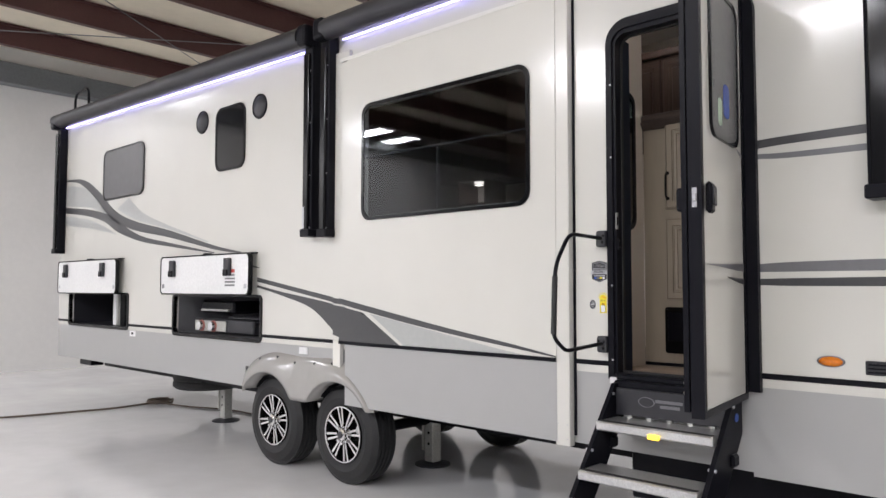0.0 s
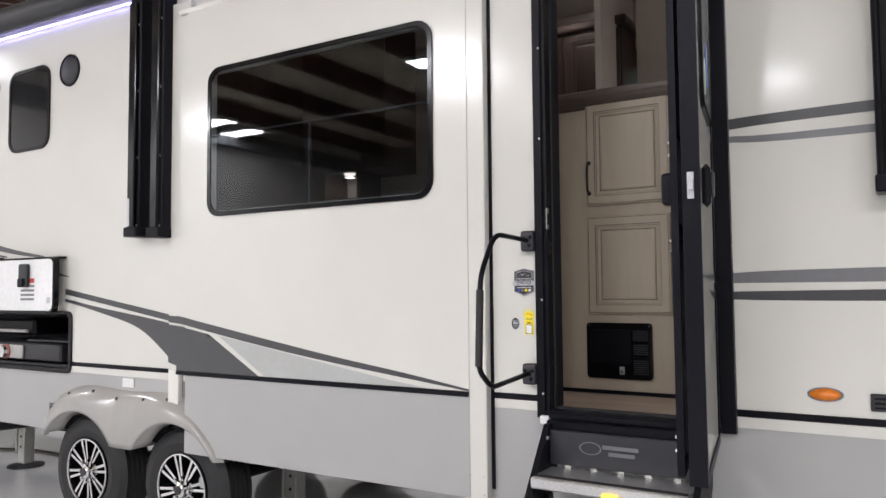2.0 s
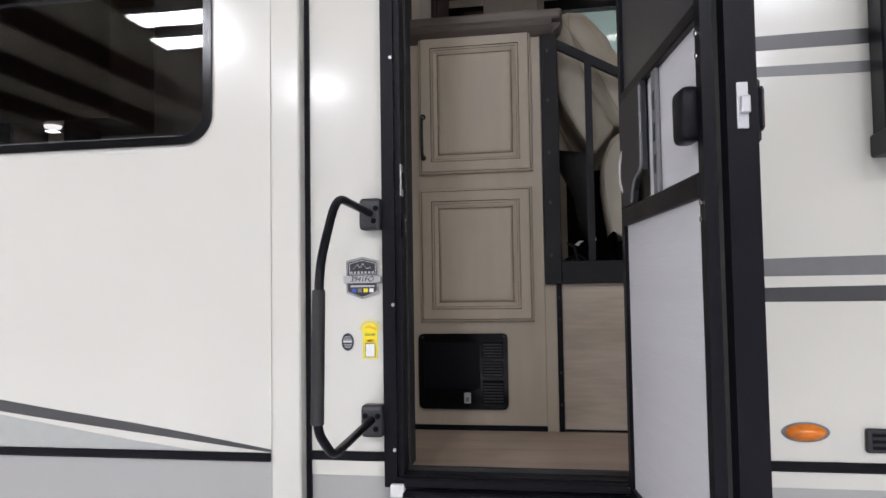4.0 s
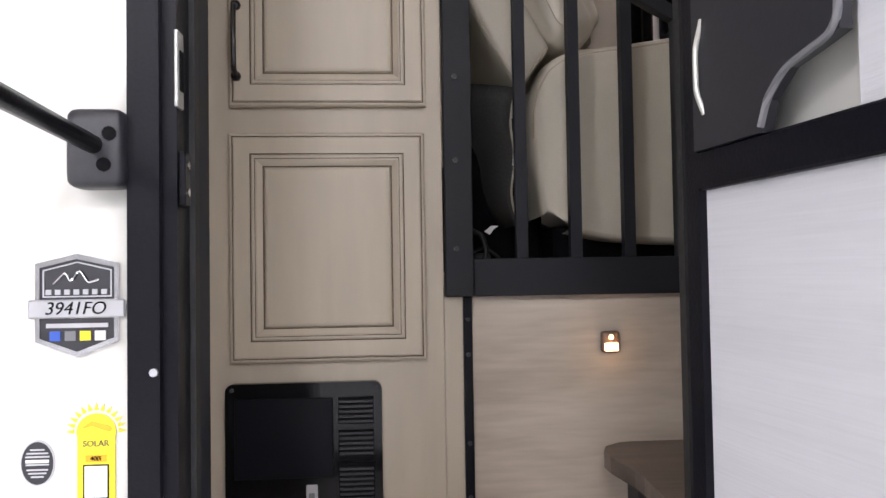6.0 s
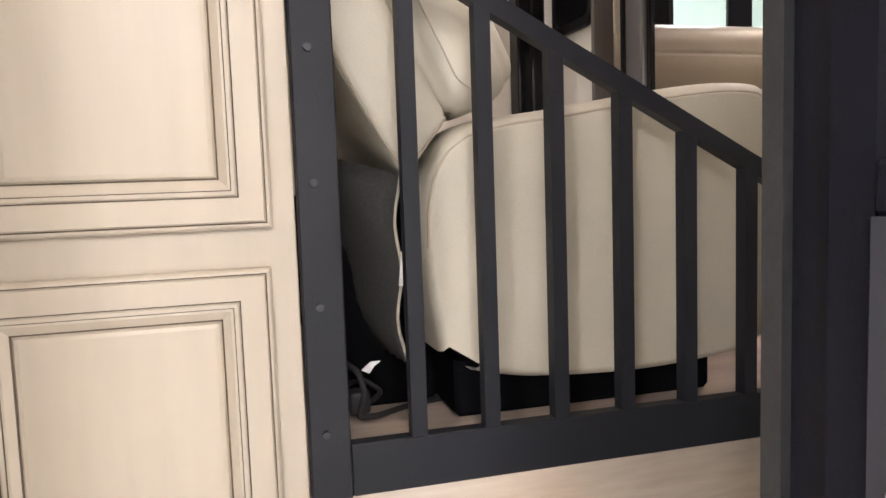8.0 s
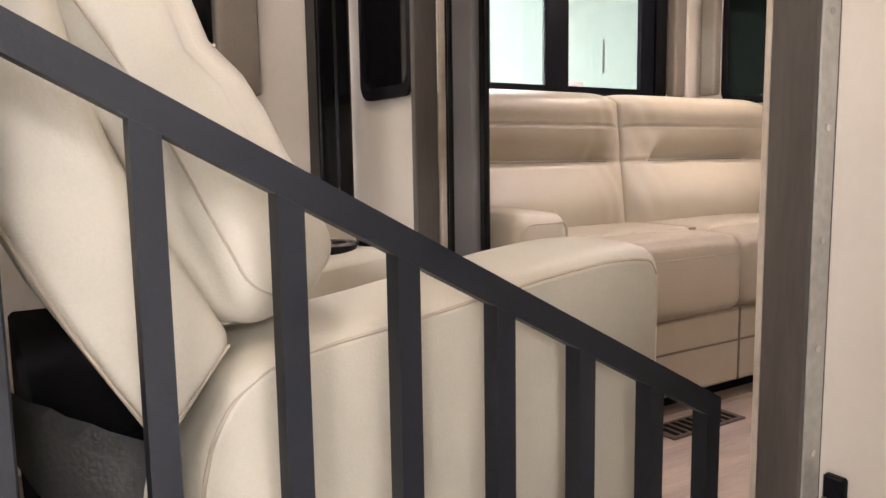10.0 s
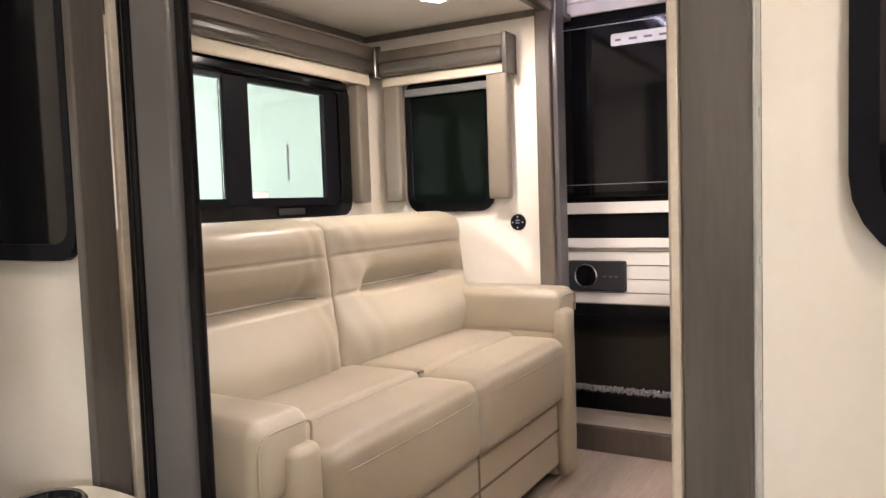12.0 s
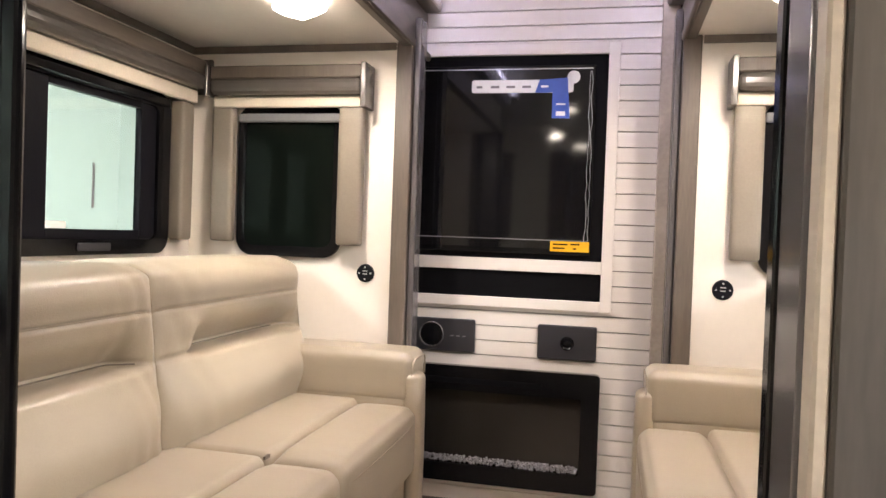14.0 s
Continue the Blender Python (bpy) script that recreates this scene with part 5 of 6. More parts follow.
# black slide seal on the far wall and the pulled-in rear end of the far room
part("room_seal", box(1.478, 1.53, 2.035, 2.118, DK, 3.56, 0.008, 2), M_GLOSSK, rv, "glossy black rubber room seal")
part("room_seal", box(1.534, 1.592, 2.055, 2.118, DK, 3.56, 0.012, 2), M_GLOSSK, rv, "glossy black rubber room seal")
far = thing("sofa_room_far", "ivory slide-out room pulled halfway into the trailer", "slide-out room", (2.5, 2.0, DK), kind="structure")
near = thing("sofa_room_near", "ivory slide-out room pulled halfway into the trailer", "slide-out room", (2.5, 0.4, DK), kind="structure")
part("back_wall", holed(1.62, XE + 0.05, 1.5, 3.36, YB, YB + 0.03, [(2.24, 3.15, 2.6, 3.03)]), M_IVORY, far, "ivory back wall")
part("back_wall", holed(1.70, XE + 0.05, 1.5, 3.36, mirrored(YB) - 0.03, mirrored(YB), [(2.24, 3.15, 2.6, 3.03)]), M_IVORY, near, "ivory back wall")
part("rear_end_skin", box(1.62, 1.66, 1.745, YB, 1.56, 3.34), M_IVORY, far, "cream outer end skin")
part("rear_end_skin", box(1.616, 1.656, mirrored(YB), 0.651, 1.56, 3.34), M_IVORY, near, "cream outer end skin")


def with_end_window(sgn):
    f = (lambda y: y) if sgn > 0 else mirrored
    bm = bmesh.new()
    ys = [1.595, 1.80, 2.13, YB]
    for a, b, z0, z1 in ((1.595, 1.80, 1.5, 3.36), (2.13, YB, 1.5, 3.36), (1.80, 2.13, 1.5, 2.60), (1.80, 2.13, 3.03, 3.36)):
        add_box(bm, XE, XE + 0.05, min(f(a), f(b)), max(f(a), f(b)), z0, z1)
    return bm


def slide_room(parent, sgn):
    f = (lambda y: y) if sgn > 0 else mirrored
    def bx(x0, x1, ya, yb, z0, z1, bev=0.0, seg=1):
        return box(x0, x1, min(f(ya), f(yb)), max(f(ya), f(yb)), z0, z1, bev, seg)
    xr = 1.66 if sgn > 0 else 1.74
    part("front_end_wall", with_end_window(sgn), M_IVORY, parent, "ivory end wall")
    part("room_ceiling", bx(xr, XE + 0.05, 1.56, YB, 3.275, 3.36), M_CEIL, parent, "pale vinyl ceiling")
    part("ceiling_trim", bx(xr, XE - 0.001, YB - 0.012, YB - 0.0005, 3.252, 3.2745), M_TAUPEX, parent, "taupe ceiling trim")
    part("ceiling_trim", bx(XE - 0.012, XE - 0.0005, 1.60, YB - 0.013, 3.252, 3.2745), M_TAUPE, parent, "taupe ceiling trim")
    part("jamb_trim", bx(XE - 0.018, XE + 0.05, 1.540, 1.5945, DK, 3.275, 0.003), M_TAUPE, parent, "taupe wood-look jamb")
    part("jamb_gloss", bx(XE + 0.0, XE + 0.08, 1.518, 1.5395, DK, 3.36, 0.006, 2), M_GLOSSG, parent, "glossy dark jamb edge")
    part("fascia", bx(xr + 0.05, XF - 0.02, 1.55, 1.578, 3.262, 3.43, 0.004), M_TAUPEX, parent, "taupe wood-look fascia")
    part("fascia_foot", bx(xr + 0.05, XF - 0.02, 1.535, 1.55, 3.262, 3.29, 0.005), M_TAUPEX, parent)
    part("fascia_crown", bx(xr + 0.05, XF - 0.02, 1.50, 1.578, 3.43, 3.475, 0.012, 2), M_TAUPEX, parent)
    part("room_floor", bx(xr, XE, 1.50, YB, DK, DK + 0.012), M_DECK, parent)
    # back window
    o, i = round_rect(2.185, 3.195, 2.555, 3.075, 0.06), round_rect(2.25, 3.13, 2.60, 3.03, 0.03)
    yw = sorted((f(YB - 0.015), f(YB + 0.03)))
    w = part("back_window", ring(o, i, "y", *yw), M_GLOSSK, parent, "black framed sliding window")
    for a, b in ((2.28, 2.54), (2.655, 3.05)):
        part("pane", bx(a, b, YB + 0.008, YB + 0.011, 2.628, 3.012), M_AQUA if sgn > 0 else M_TINT, w).visible_shadow = False
    for a, b in ((2.25, 2.28), (2.54, 2.655), (3.05, 3.13)):
        part("stile", bx(a, b, YB - 0.006, YB + 0.02, 2.60, 3.03, 0.003), M_BLACK, w)
    for a, b in ((2.60, 2.628), (3.012, 3.03)):
        for p, q in ((2.281, 2.539), (2.656, 3.049)):
            part("bar", bx(p, q, YB - 0.004, YB + 0.02, a, b), M_BLACK, w)
    part("latch", bx(2.76, 2.90, YB - 0.022, YB - 0.015, 2.566, 2.590, 0.004), M_CHARC, w)
    if sgn > 0:
        part("corner_sticker", bx(2.66, 2.74, YB + 0.004, YB + 0.0075, 2.629, 2.648), M_WHITE, w)
        part("pane_scratch", bx(2.845, 2.853, YB + 0.004, YB + 0.0075, 2.69, 2.82), M_GREYPL, w)
    part("roller_bar", bx(2.22, 3.17, YB - 0.03, YB - 0.016, 3.035, 3.065, 0.006, 2), M_GLOSSK, w)
    # end window
    ya, yb = sorted((f(1.775), f(2.155)))
    o, i = round_rect(ya, yb, 2.555, 3.075, 0.06), round_rect(ya + 0.03, yb - 0.03, 2.59, 3.04, 0.035)
    w = part("end_window", ring(o, i, "x", XE - 0.015, XE + 0.05), M_GLOSSK, parent, "black framed dark window")
    part("pane", poly(i, "x", XE - 0.009, XE - 0.003), M_DIM, w)
    part("roller_bar", bx(XE - 0.03, XE - 0.016, 1.78, 2.15, 3.01, 3.04, 0.006, 2), M_GREYPL, w)
    # valances
    v = thing("valance", "taupe valance with a glossy dark band and cream shade", "valance", (2.6, f(YB - 0.05), 3.09), "window valances")
    part("board", bx(1.76, 3.29, YB - 0.085, YB - 0.001, 3.165, 3.215, 0.004), M_TAUPEX, v)
    part("gloss_band", bx(1.76, 3.29, YB - 0.10, YB - 0.001, 3.112, 3.165, 0.02, 3), M_VALG, v, "glossy dark rounded band")
    part("shade", bx(1.77, 3.28, YB - 0.06, YB - 0.035, 3.068, 3.112, 0.003), M_SHADE, v, "rolled cream shade")
    part("end_cap", bx(3.29, 3.302, YB - 0.105, YB - 0.001, 3.10, 3.22, 0.003), M_VALG, v)
    v = thing("valance", "short taupe valance with a glossy dark band and cream shade", "valance", (XE - 0.05, f(1.97), 3.06), "window valances")
    part("board", bx(XE - 0.075, XE - 0.001, 1.69, 2.235, 3.150, 3.193, 0.004), M_TAUPE, v)
    part("gloss_band", bx(XE - 0.09, XE - 0.001, 1.69, 2.235, 3.095, 3.150, 0.02, 3), M_VALG, v, "glossy dark rounded band")
    part("shade", bx(XE - 0.05, XE - 0.03, 1.69, 2.235, 3.058, 3.095, 0.003), M_SHADE, v, "rolled cream shade")
    part("end_cap", bx(XE - 0.095, XE - 0.001, 1.672, 1.69, 3.05, 3.195, 0.003), M_VALG, v)
    part("end_cap", bx(XE - 0.095, XE - 0.001, 2.235, 2.247, 3.09, 3.195, 0.003), M_VALG, v)
    for ya, yb in ((1.690, 1.775), (2.155, 2.235)):
        p = thing("window_side_panel", "padded taupe vinyl panel beside the window", "window panel", (XE - 0.03, f((ya + yb) / 2), 2.6), "window side panels")
        part("pad", cushion(XE - 0.06, XE - 0.0155, min(f(ya), f(yb)), max(f(ya), f(yb)), 2.60, 3.057, 0.012, n=6), M_PAD, p, smooth=True)
    p = thing("window_side_panel", "padded taupe vinyl panel beside the window", "window panel", (3.27, f(YB - 0.03), 2.6), "window side panels")
    part("pad", cushion(3.205, 3.275, min(f(YB - 0.055), f(YB - 0.001)), max(f(YB - 0.055), f(YB - 0.001)), 2.60, 3.067, 0.012, n=6), M_PAD, p, smooth=True)
    # socket
    s = thing("wall_socket", "round black socket plate on the ivory wall", "socket", (XE, f(1.683), 2.51), "wall sockets")
    yc = f(1.683)
    part("plate", lathe([(0.001, -0.008), (0.026, -0.008), (0.030, -0.005), (0.031, -0.0005)], (XE, yc, 2.51), "x", 28), M_BLACK, s)
    for dy, dz in ((-0.02, 0), (0.02, 0), (0, 0.02), (0, -0.02)):
        part("screw", cyl((XE - 0.008, yc + dy, 2.51 + dz), (XE - 0.0095, yc + dy, 2.51 + dz), 0.003, 8), M_SILVER, s)
    for dz in (0.006, -0.004):
        part("port", box(XE - 0.0095, XE - 0.008, yc - 0.008, yc + 0.008, 2.51 + dz, 2.513 + dz), M_SILVER, s)
    # dome light
    lx, ly = 2.89, f(1.745)
    d = thing("dome_light", "lit square glass dome light on the ceiling", "ceiling light", (lx, ly, 3.275), "dome lights")
    part("base", box(lx - 0.05, lx + 0.05, ly - 0.05, ly + 0.05, 3.264, 3.2745, 0.004), M_SILVER, d)
    bm = lathe([(0.078, 3.263), (0.072, 3.250), (0.045, 3.236), (0.001, 3.230)], (0, 0, 0), "z", 4)
    bmesh.ops.transform(bm, matrix=Matrix.Translation((lx, ly, 0)) @ Matrix.Rotation(radians(12), 4, "Z"), verts=bm.verts)
    part("diffuser", bm, M_DOME, d, "glowing frosted glass")


slide_room(far, 1)
slide_room(near, -1)

# far rear corner post of the pulled-in room
pt = thing("room_corner_far", "glossy grey and taupe corner post of the room", "corner post", (1.68, 1.64, DK), kind="structure")
part("wood_edge", box(1.600, 1.668, 1.716, 1.736, DK, 3.56, 0.003), M_POST, pt, "taupe wood-look board")
part("light_edge", box(1.668, 1.684, 1.704, 1.7155, DK, 3.56, 0.002), M_OAK, pt)
bm = bmesh.new()
add_box(bm, 1.680, 1.70, 1.690, 1.7035, DK, 3.56, 0.005, 2)
add_box(bm, 1.676, 1.70, 1.668, 1.6895, DK, 3.56, 0.008, 3)
part("dark_ribs", bm, M_GLOSSK, pt, "dark glossy ribs")
part("gloss_face", box(1.676, 1.705, 1.568, 1.6675, DK, 3.56, 0.012, 4), M_GLOSSG, pt, "glossy grey rounded face")
part("black_edge", box(1.688, 1.704, 1.540, 1.5675, DK, 3.56, 0.006, 2), M_GLOSSK, pt)
# dark exterior window in the far room's rear end
o, i = round_rect(1.742, 2.03, 2.515, 3.1, 0.05), round_rect(1.762, 2.01, 2.545, 3.08, 0.035)
rw = thing("end_skin_window", "black rounded window in the cream end skin", "window", (1.62, 1.9, 2.5), kind="structure")
part("frame", ring(o, i, "x", 1.604, 1.6195), M_BLACK, rw)
part("pane", poly(i, "x", 1.612, 1.6185), M_SCREEN, rw)
o, i = round_rect(0.14, 0.575, 2.52, 3.1, 0.09), round_rect(0.165, 0.55, 2.545, 3.08, 0.07)
rw = thing("end_skin_window", "black rounded window in the cream end skin", "window", (1.616, 0.35, 2.5), kind="structure")
part("frame", ring(o, i, "x", 1.600, 1.6155), M_BLACK, rw)
part("pane", poly(i, "x", 1.608, 1.6145), M_SCREEN, rw)
# near rear corner post
pn = thing("room_corner_near", "taupe and glossy corner post of the near room", "corner post", (1.62, 0.7, DK), kind="structure")
part("wood_face", box(1.575, 1.70, 0.655, 0.722, 1.43, 3.56, 0.003), M_POST, pn, "taupe wood-look board")
part("light_edge", box(1.580, 1.612, 0.7225, 0.7355, 1.43, 3.56, 0.003), M_OAK, pn)
part("gloss_face", box(1.6125, 1.70, 0.7225, 0.7385, 1.43, 3.56, 0.006, 3), M_GLOSSG, pn, "glossy grey rounded face")
part("black_edge", box(1.7005, 1.735, 0.715, 0.7415, 1.43, 3.56, 0.006, 2), M_GLOSSK, pn)
hg = part("bracket", box(1.602, 1.6155, 0.610, 0.6395, 1.62, 1.925, 0.003), M_BLACK, pn, "black bracket with bright screws")
for kz in range(5):
    for ky in (0.617, 0.632):
        part("screw", cyl((1.602, ky, 1.66 + 0.058 * kz), (1.597, ky, 1.66 + 0.058 * kz), 0.0045, 8), M_CHROME, hg)
ms = part("screw_strip", box(1.578, 1.615, 0.6515, 0.6548, 1.43, 3.56, 0.0008), M_STEEL, pn, "steel strip with a row of screws")
for k in range(14):
    z = 1.66 + 0.145 * k
    part("screw", cyl((1.597, 0.652, z), (1.597, 0.6500, z), 0.005, 8), M_CHROME, ms)

jl = single("entry_jamb_liner", box(0.222, 0.2425, 0.061, 0.142, 1.03, 2.87, 0.003), M_NAVY, "dark blue vinyl liner beside the entry door", "jamb", kind="structure")

# ---- sofas in the two rooms ----


def sofa(sgn, label):
    f = (lambda y: y) if sgn > 0 else mirrored
    t = thing("sofa", label, "sofa", (2.55, f(1.9), DK), "facing sofas")
    def flip(bm):
        if sgn < 0:
            bmesh.ops.transform(bm, matrix=Matrix.Translation((0, CY, 0)) @ Matrix.Diagonal((1, -1, 1, 1)), verts=bm.verts)
        return bm
    part("base", flip(box(1.93, 3.17, 1.475, 2.25, DK + 0.075, 1.90, 0.01)), M_LEATHER, t, "leather front panel")
    # Near-black block paints the shade below the sofa front.
    part("kick", flip(box(1.95, 3.15, 1.56, 2.2, DK + 0.013, DK + 0.0745)), M_INK, t)
    part("front_seam", flip(box(1.935, 3.165, 1.4715, 1.476, 1.80, 1.806)), M_SEAMSHADE, t)
    part("front_seam", flip(box(2.562, 2.568, 1.4715, 1.476, DK + 0.08, 1.90)), M_SEAMSHADE, t)
    for x0, x1 in ((1.90, 2.542), (2.546, 3.18)):
        def droop(x, y, z, a=x0, b=x1):
            e = max(0, 1 - min(abs(x - a), abs(x - b)) / 0.06)
            return (x, y, z - 0.012 * e * (1 if z > 2.0 else 0))
        part("seat_front", flip(cushion(x0, x1, 1.447, 1.636, 1.905, 2.124, 0.034, (0, 0.008, 0.010), n=12, warp=droop)), M_LEATHER, t, "plump front seat cushion", smooth=True)
        part("seat_rear", flip(cushion(x0, x1, 1.633, 1.93, 1.93, 2.130, 0.022, (0, 0, 0.007), n=10)), M_LEATHER, t, smooth=True)
        part("piping", flip(tube([(x0 + 0.034 + (x1 - x0 - 0.068) * k / 12, 1.4466 - 0.008 * math.sqrt(max(0, 1 - (2 * k / 12 - 1) ** 2)) * 0.8, 2.072) for k in range(13)], 0.0020, 6)), M_STITCH, t)
    # back cushions with a padded head, a pinched fold and a full lumbar roll
    for x0, x1 in ((1.86, 2.485), (2.483, 3.285)):
        nx, nz = 44, 110
        bm = bmesh.new()
        zt, zb = 2.562, 2.10
        grid = []
        for j in range(nz + 1):
            w = j / nz
            row = []
            for i in range(nx + 1):
                u = i / nx
                x = x0 + (x1 - x0) * u
                z = zb + (zt - zb) * w
                edge = min(u, 1 - u) * (x1 - x0)
                side = 1 - math.exp(-edge / 0.030)
                inner_edge = (1 - u) if x0 < 2 else u
                pinch = 1 - 0.75 * math.exp(-((inner_edge * (x1 - x0)) / 0.11) ** 2)
                slant = 0.10 * max(0, w - 0.515) + 0.05 * max(0, 0.515 - w)
                reach = 0.0 if x0 < 2 else 0.11 + slant
                fold = min(1, max(0, (inner_edge * (x1 - x0) - reach) / 0.085))
                fold *= fold * (3 - 2 * fold)
                tuck = min(1, max(0, (0.752 - w) / 0.237)) ** 1.35 if w > 0.515 else math.exp(-((0.515 - w) / 0.016) ** 2)
                y = 1.915 - 0.095 * (1 - w) * 0.55
                bulge = 0.060 * math.exp(-((w - 0.27) / 0.23) ** 2) + 0.026 * math.exp(-((w - 0.66) / 0.10) ** 2) + 0.036 * math.exp(-((w - 0.87) / 0.11) ** 2)
                crease = 0.094 * tuck * fold + 0.010 * math.exp(-((w - 0.515) / 0.016) ** 2)
                crease += 0.008 * math.exp(-((w - 0.762) / 0.009) ** 2)
                wr = 0.0035 * math.sin(60 * u + 18 * w) * math.exp(-(inner_edge / 0.18) ** 2)
                top = max(0, (w - 0.93) / 0.07)
                y -= (bulge * (0.45 + 0.55 * pinch) + wr) * side - crease * side
                y += 0.055 * top ** 2
                zz = z - 0.010 * (1 - side) * w
                row.append(bm.verts.new((x, y, zz)))
            grid.append(row)
        for j in range(nz):
            for i in range(nx):
                bm.faces.new((grid[j][i], grid[j][i + 1], grid[j + 1][i + 1], grid[j + 1][i]))
        back = [[bm.verts.new((v.co.x, 2.13 + 0.06 * (1 - jj), v.co.z - (0.004 if jj else 0))) for v in grid[j]] for jj, j in ((0, 0), (1, nz))]
        for i in range(nx):
            bm.faces.new((grid[nz][i], grid[nz][i + 1], back[1][i + 1], back[1][i]))
            bm.faces.new((back[0][i], back[0][i + 1], back[1][i + 1], back[1][i]))
            bm.faces.new((grid[0][i], grid[0][i + 1], back[0][i + 1], back[0][i]))
        for i in (0, nx):
            bm.faces.new([grid[j][i] for j in range(nz + 1)] + [back[1][i], back[0][i]])
        jf = round(0.512 * nz)
        lo, hi = (int(nx * 0.06), int(nx * 0.97)) if x0 < 2 else (int(nx * 0.22), int(nx * 0.94))
        fold_line = [(grid[jf][i].co.x, grid[jf][i].co.y - 0.001, grid[jf][i].co.z) for i in range(lo, hi, 3)]
        js = round(0.762 * nz)
        seam_line = [tuple(grid[js][i].co) for i in range(1, nx, 2)]
        b = part("backrest", flip(bm), M_LEATHER, t, "padded leather back cushion", smooth=True)
        # Dark tube along the fold paints its shade.
        part("fold_seam", flip(tube(fold_line, 0.0028, 6)), M_SEAMSHADE, b, "dark tube standing for the shade in the fold")
        part("seam", flip(tube(seam_line, 0.0022, 6)), M_STITCH, b)
    for a, b, zt, yf in ((1.745, 1.895, 2.215, 1.490), (3.168, 3.332, 2.28, 1.470)):
        arm = part("armrest", flip(cushion(a, b, yf + 0.006, 2.16, DK + 0.03, zt - 0.09, 0.025, (0.004, 0, 0), n=8)), M_LEATHER, t, "padded armrest", smooth=True)
        part("arm_pad", flip(cushion(a - 0.002, b + 0.004, yf - 0.004, 2.12, zt - 0.16, zt, 0.030, (0.004, 0.004, 0.006), n=10)), M_LEATHER, arm, smooth=True)
        inner, outer = (b - 0.082, b + 0.004) if a < 2 else (a - 0.004, a + 0.086)
        part("arm_front", flip(cushion(inner, outer, yf - 0.032, yf + 0.02, DK + 0.04, zt - 0.062, 0.022, (0, 0.005, 0), n=8)), M_LEATHER, arm, "narrow padded front panel", smooth=True)
        part("arm_piping", flip(tube([(a + 0.004, yf - 0.004, zt - 0.16), (a + 0.004, yf - 0.006, zt - 0.022), (b - 0.002, yf - 0.006, zt - 0.022), (b, yf - 0.004, zt - 0.085)], 0.0028, 6)), M_STITCH, arm)
    part("tuft", flip(box(2.528, 2.552, 1.631, 1.637, 2.122, 2.1295)), M_SEAMSHADE, t)
    return t


sofa(1, "beige leather sofa with pinched back cushions")
sofa(-1, "beige leather sofa facing its twin across the aisle")

# ---- theatre recliner behind the railing ----
rc = thing("theatre_recliner", "beige leather theatre recliner with cupholder console", "recliner", (1.1, 1.45, DK), )
part("underframe", box(0.90, 1.45, 0.93, 2.05, DK + 0.001, 1.72, 0.01), M_UNDERBLACK, rc, "black underframe")


def arm_shape(y0, y1, parent, name, lab):
    bm = bmesh.new()
    outline = smooth_curve([(0.86, 1.74), (0.835, 1.93), (0.85, 2.06), (0.92, 2.135), (1.10, 2.165), (1.36, 2.205), (1.50, 2.212), (1.545, 2.185), (1.548, 2.05), (1.545, 1.80), (1.52, 1.70), (1.30, 1.668), (1.05, 1.675), (0.92, 1.70)], 6)
    n = 9
    rings = []
    cx, cz = 1.2, 1.93
    for k in range(n + 1):
        t = -1 + 2 * k / n
        ins = 0.030 * (abs(t) ** 4)
        y = (y0 + y1) / 2 + (y1 - y0) / 2 * math.sin(t * math.pi / 2) / 1.0
        rings.append([bm.verts.new((p[0] + (cx - p[0]) * ins * 1.5, y, p[1] + (cz - p[1]) * ins * 2.2 + 0.010 * (1 - t * t) * (1 if p[1] > 2.1 else 0))) for p in outline])
    k = len(outline)
    for a, b in zip(rings, rings[1:]):
        for i in range(k - 1):
            bm.faces.new((a[i], a[i + 1], b[i + 1], b[i]))
    bm.faces.new(rings[0])
    bm.faces.new(rings[-1])
    bmesh.ops.remove_doubles(bm, verts=bm.verts, dist=0.0003)
    a = part(name, bm, M_PILLOW, parent, lab, smooth=False)
    for f in a.data.polygons:
        f.use_smooth = len(f.vertices) == 4
    return a, outline


an, outl = arm_shape(0.872, 1.075, rc, "armrest", "padded leather armrest")
edge = [(p[0] + (1.2 - p[0]) * 0.028, 0.8765, p[1] + (1.93 - p[1]) * 0.045) for p in outl[6:44]]
part("piping", tube(edge[::3], 0.0035, 6), M_STITCH, an)
arm_shape(1.945, 2.095, rc, "armrest", "padded leather armrest")
con, _ = arm_shape(1.50, 1.675, rc, "console", "leather console with two cupholders")
for v in con.data.vertices:
    v.co.z -= 0.05 * max(0, v.co.z - 1.75) / 0.45
for cxp, cyp, czp in ((1.315, 1.592, 2.152), (1.425, 1.582, 2.163)):
    c = part("cupholder", lathe([(0.053, -0.02), (0.053, 0.020), (0.045, 0.022), (0.041, 0.014), (0.039, 0.009), (0.001, 0.008)], (cxp, cyp, czp), "z", 32), M_GLOSSK, con, "black chrome-ringed cupholder", smooth=False)
    part("ring", lathe([(0.046, 0.0225), (0.050, 0.025), (0.0545, 0.019)], (cxp, cyp, czp), "z", 32), M_VALG, con, "dark chrome ring")
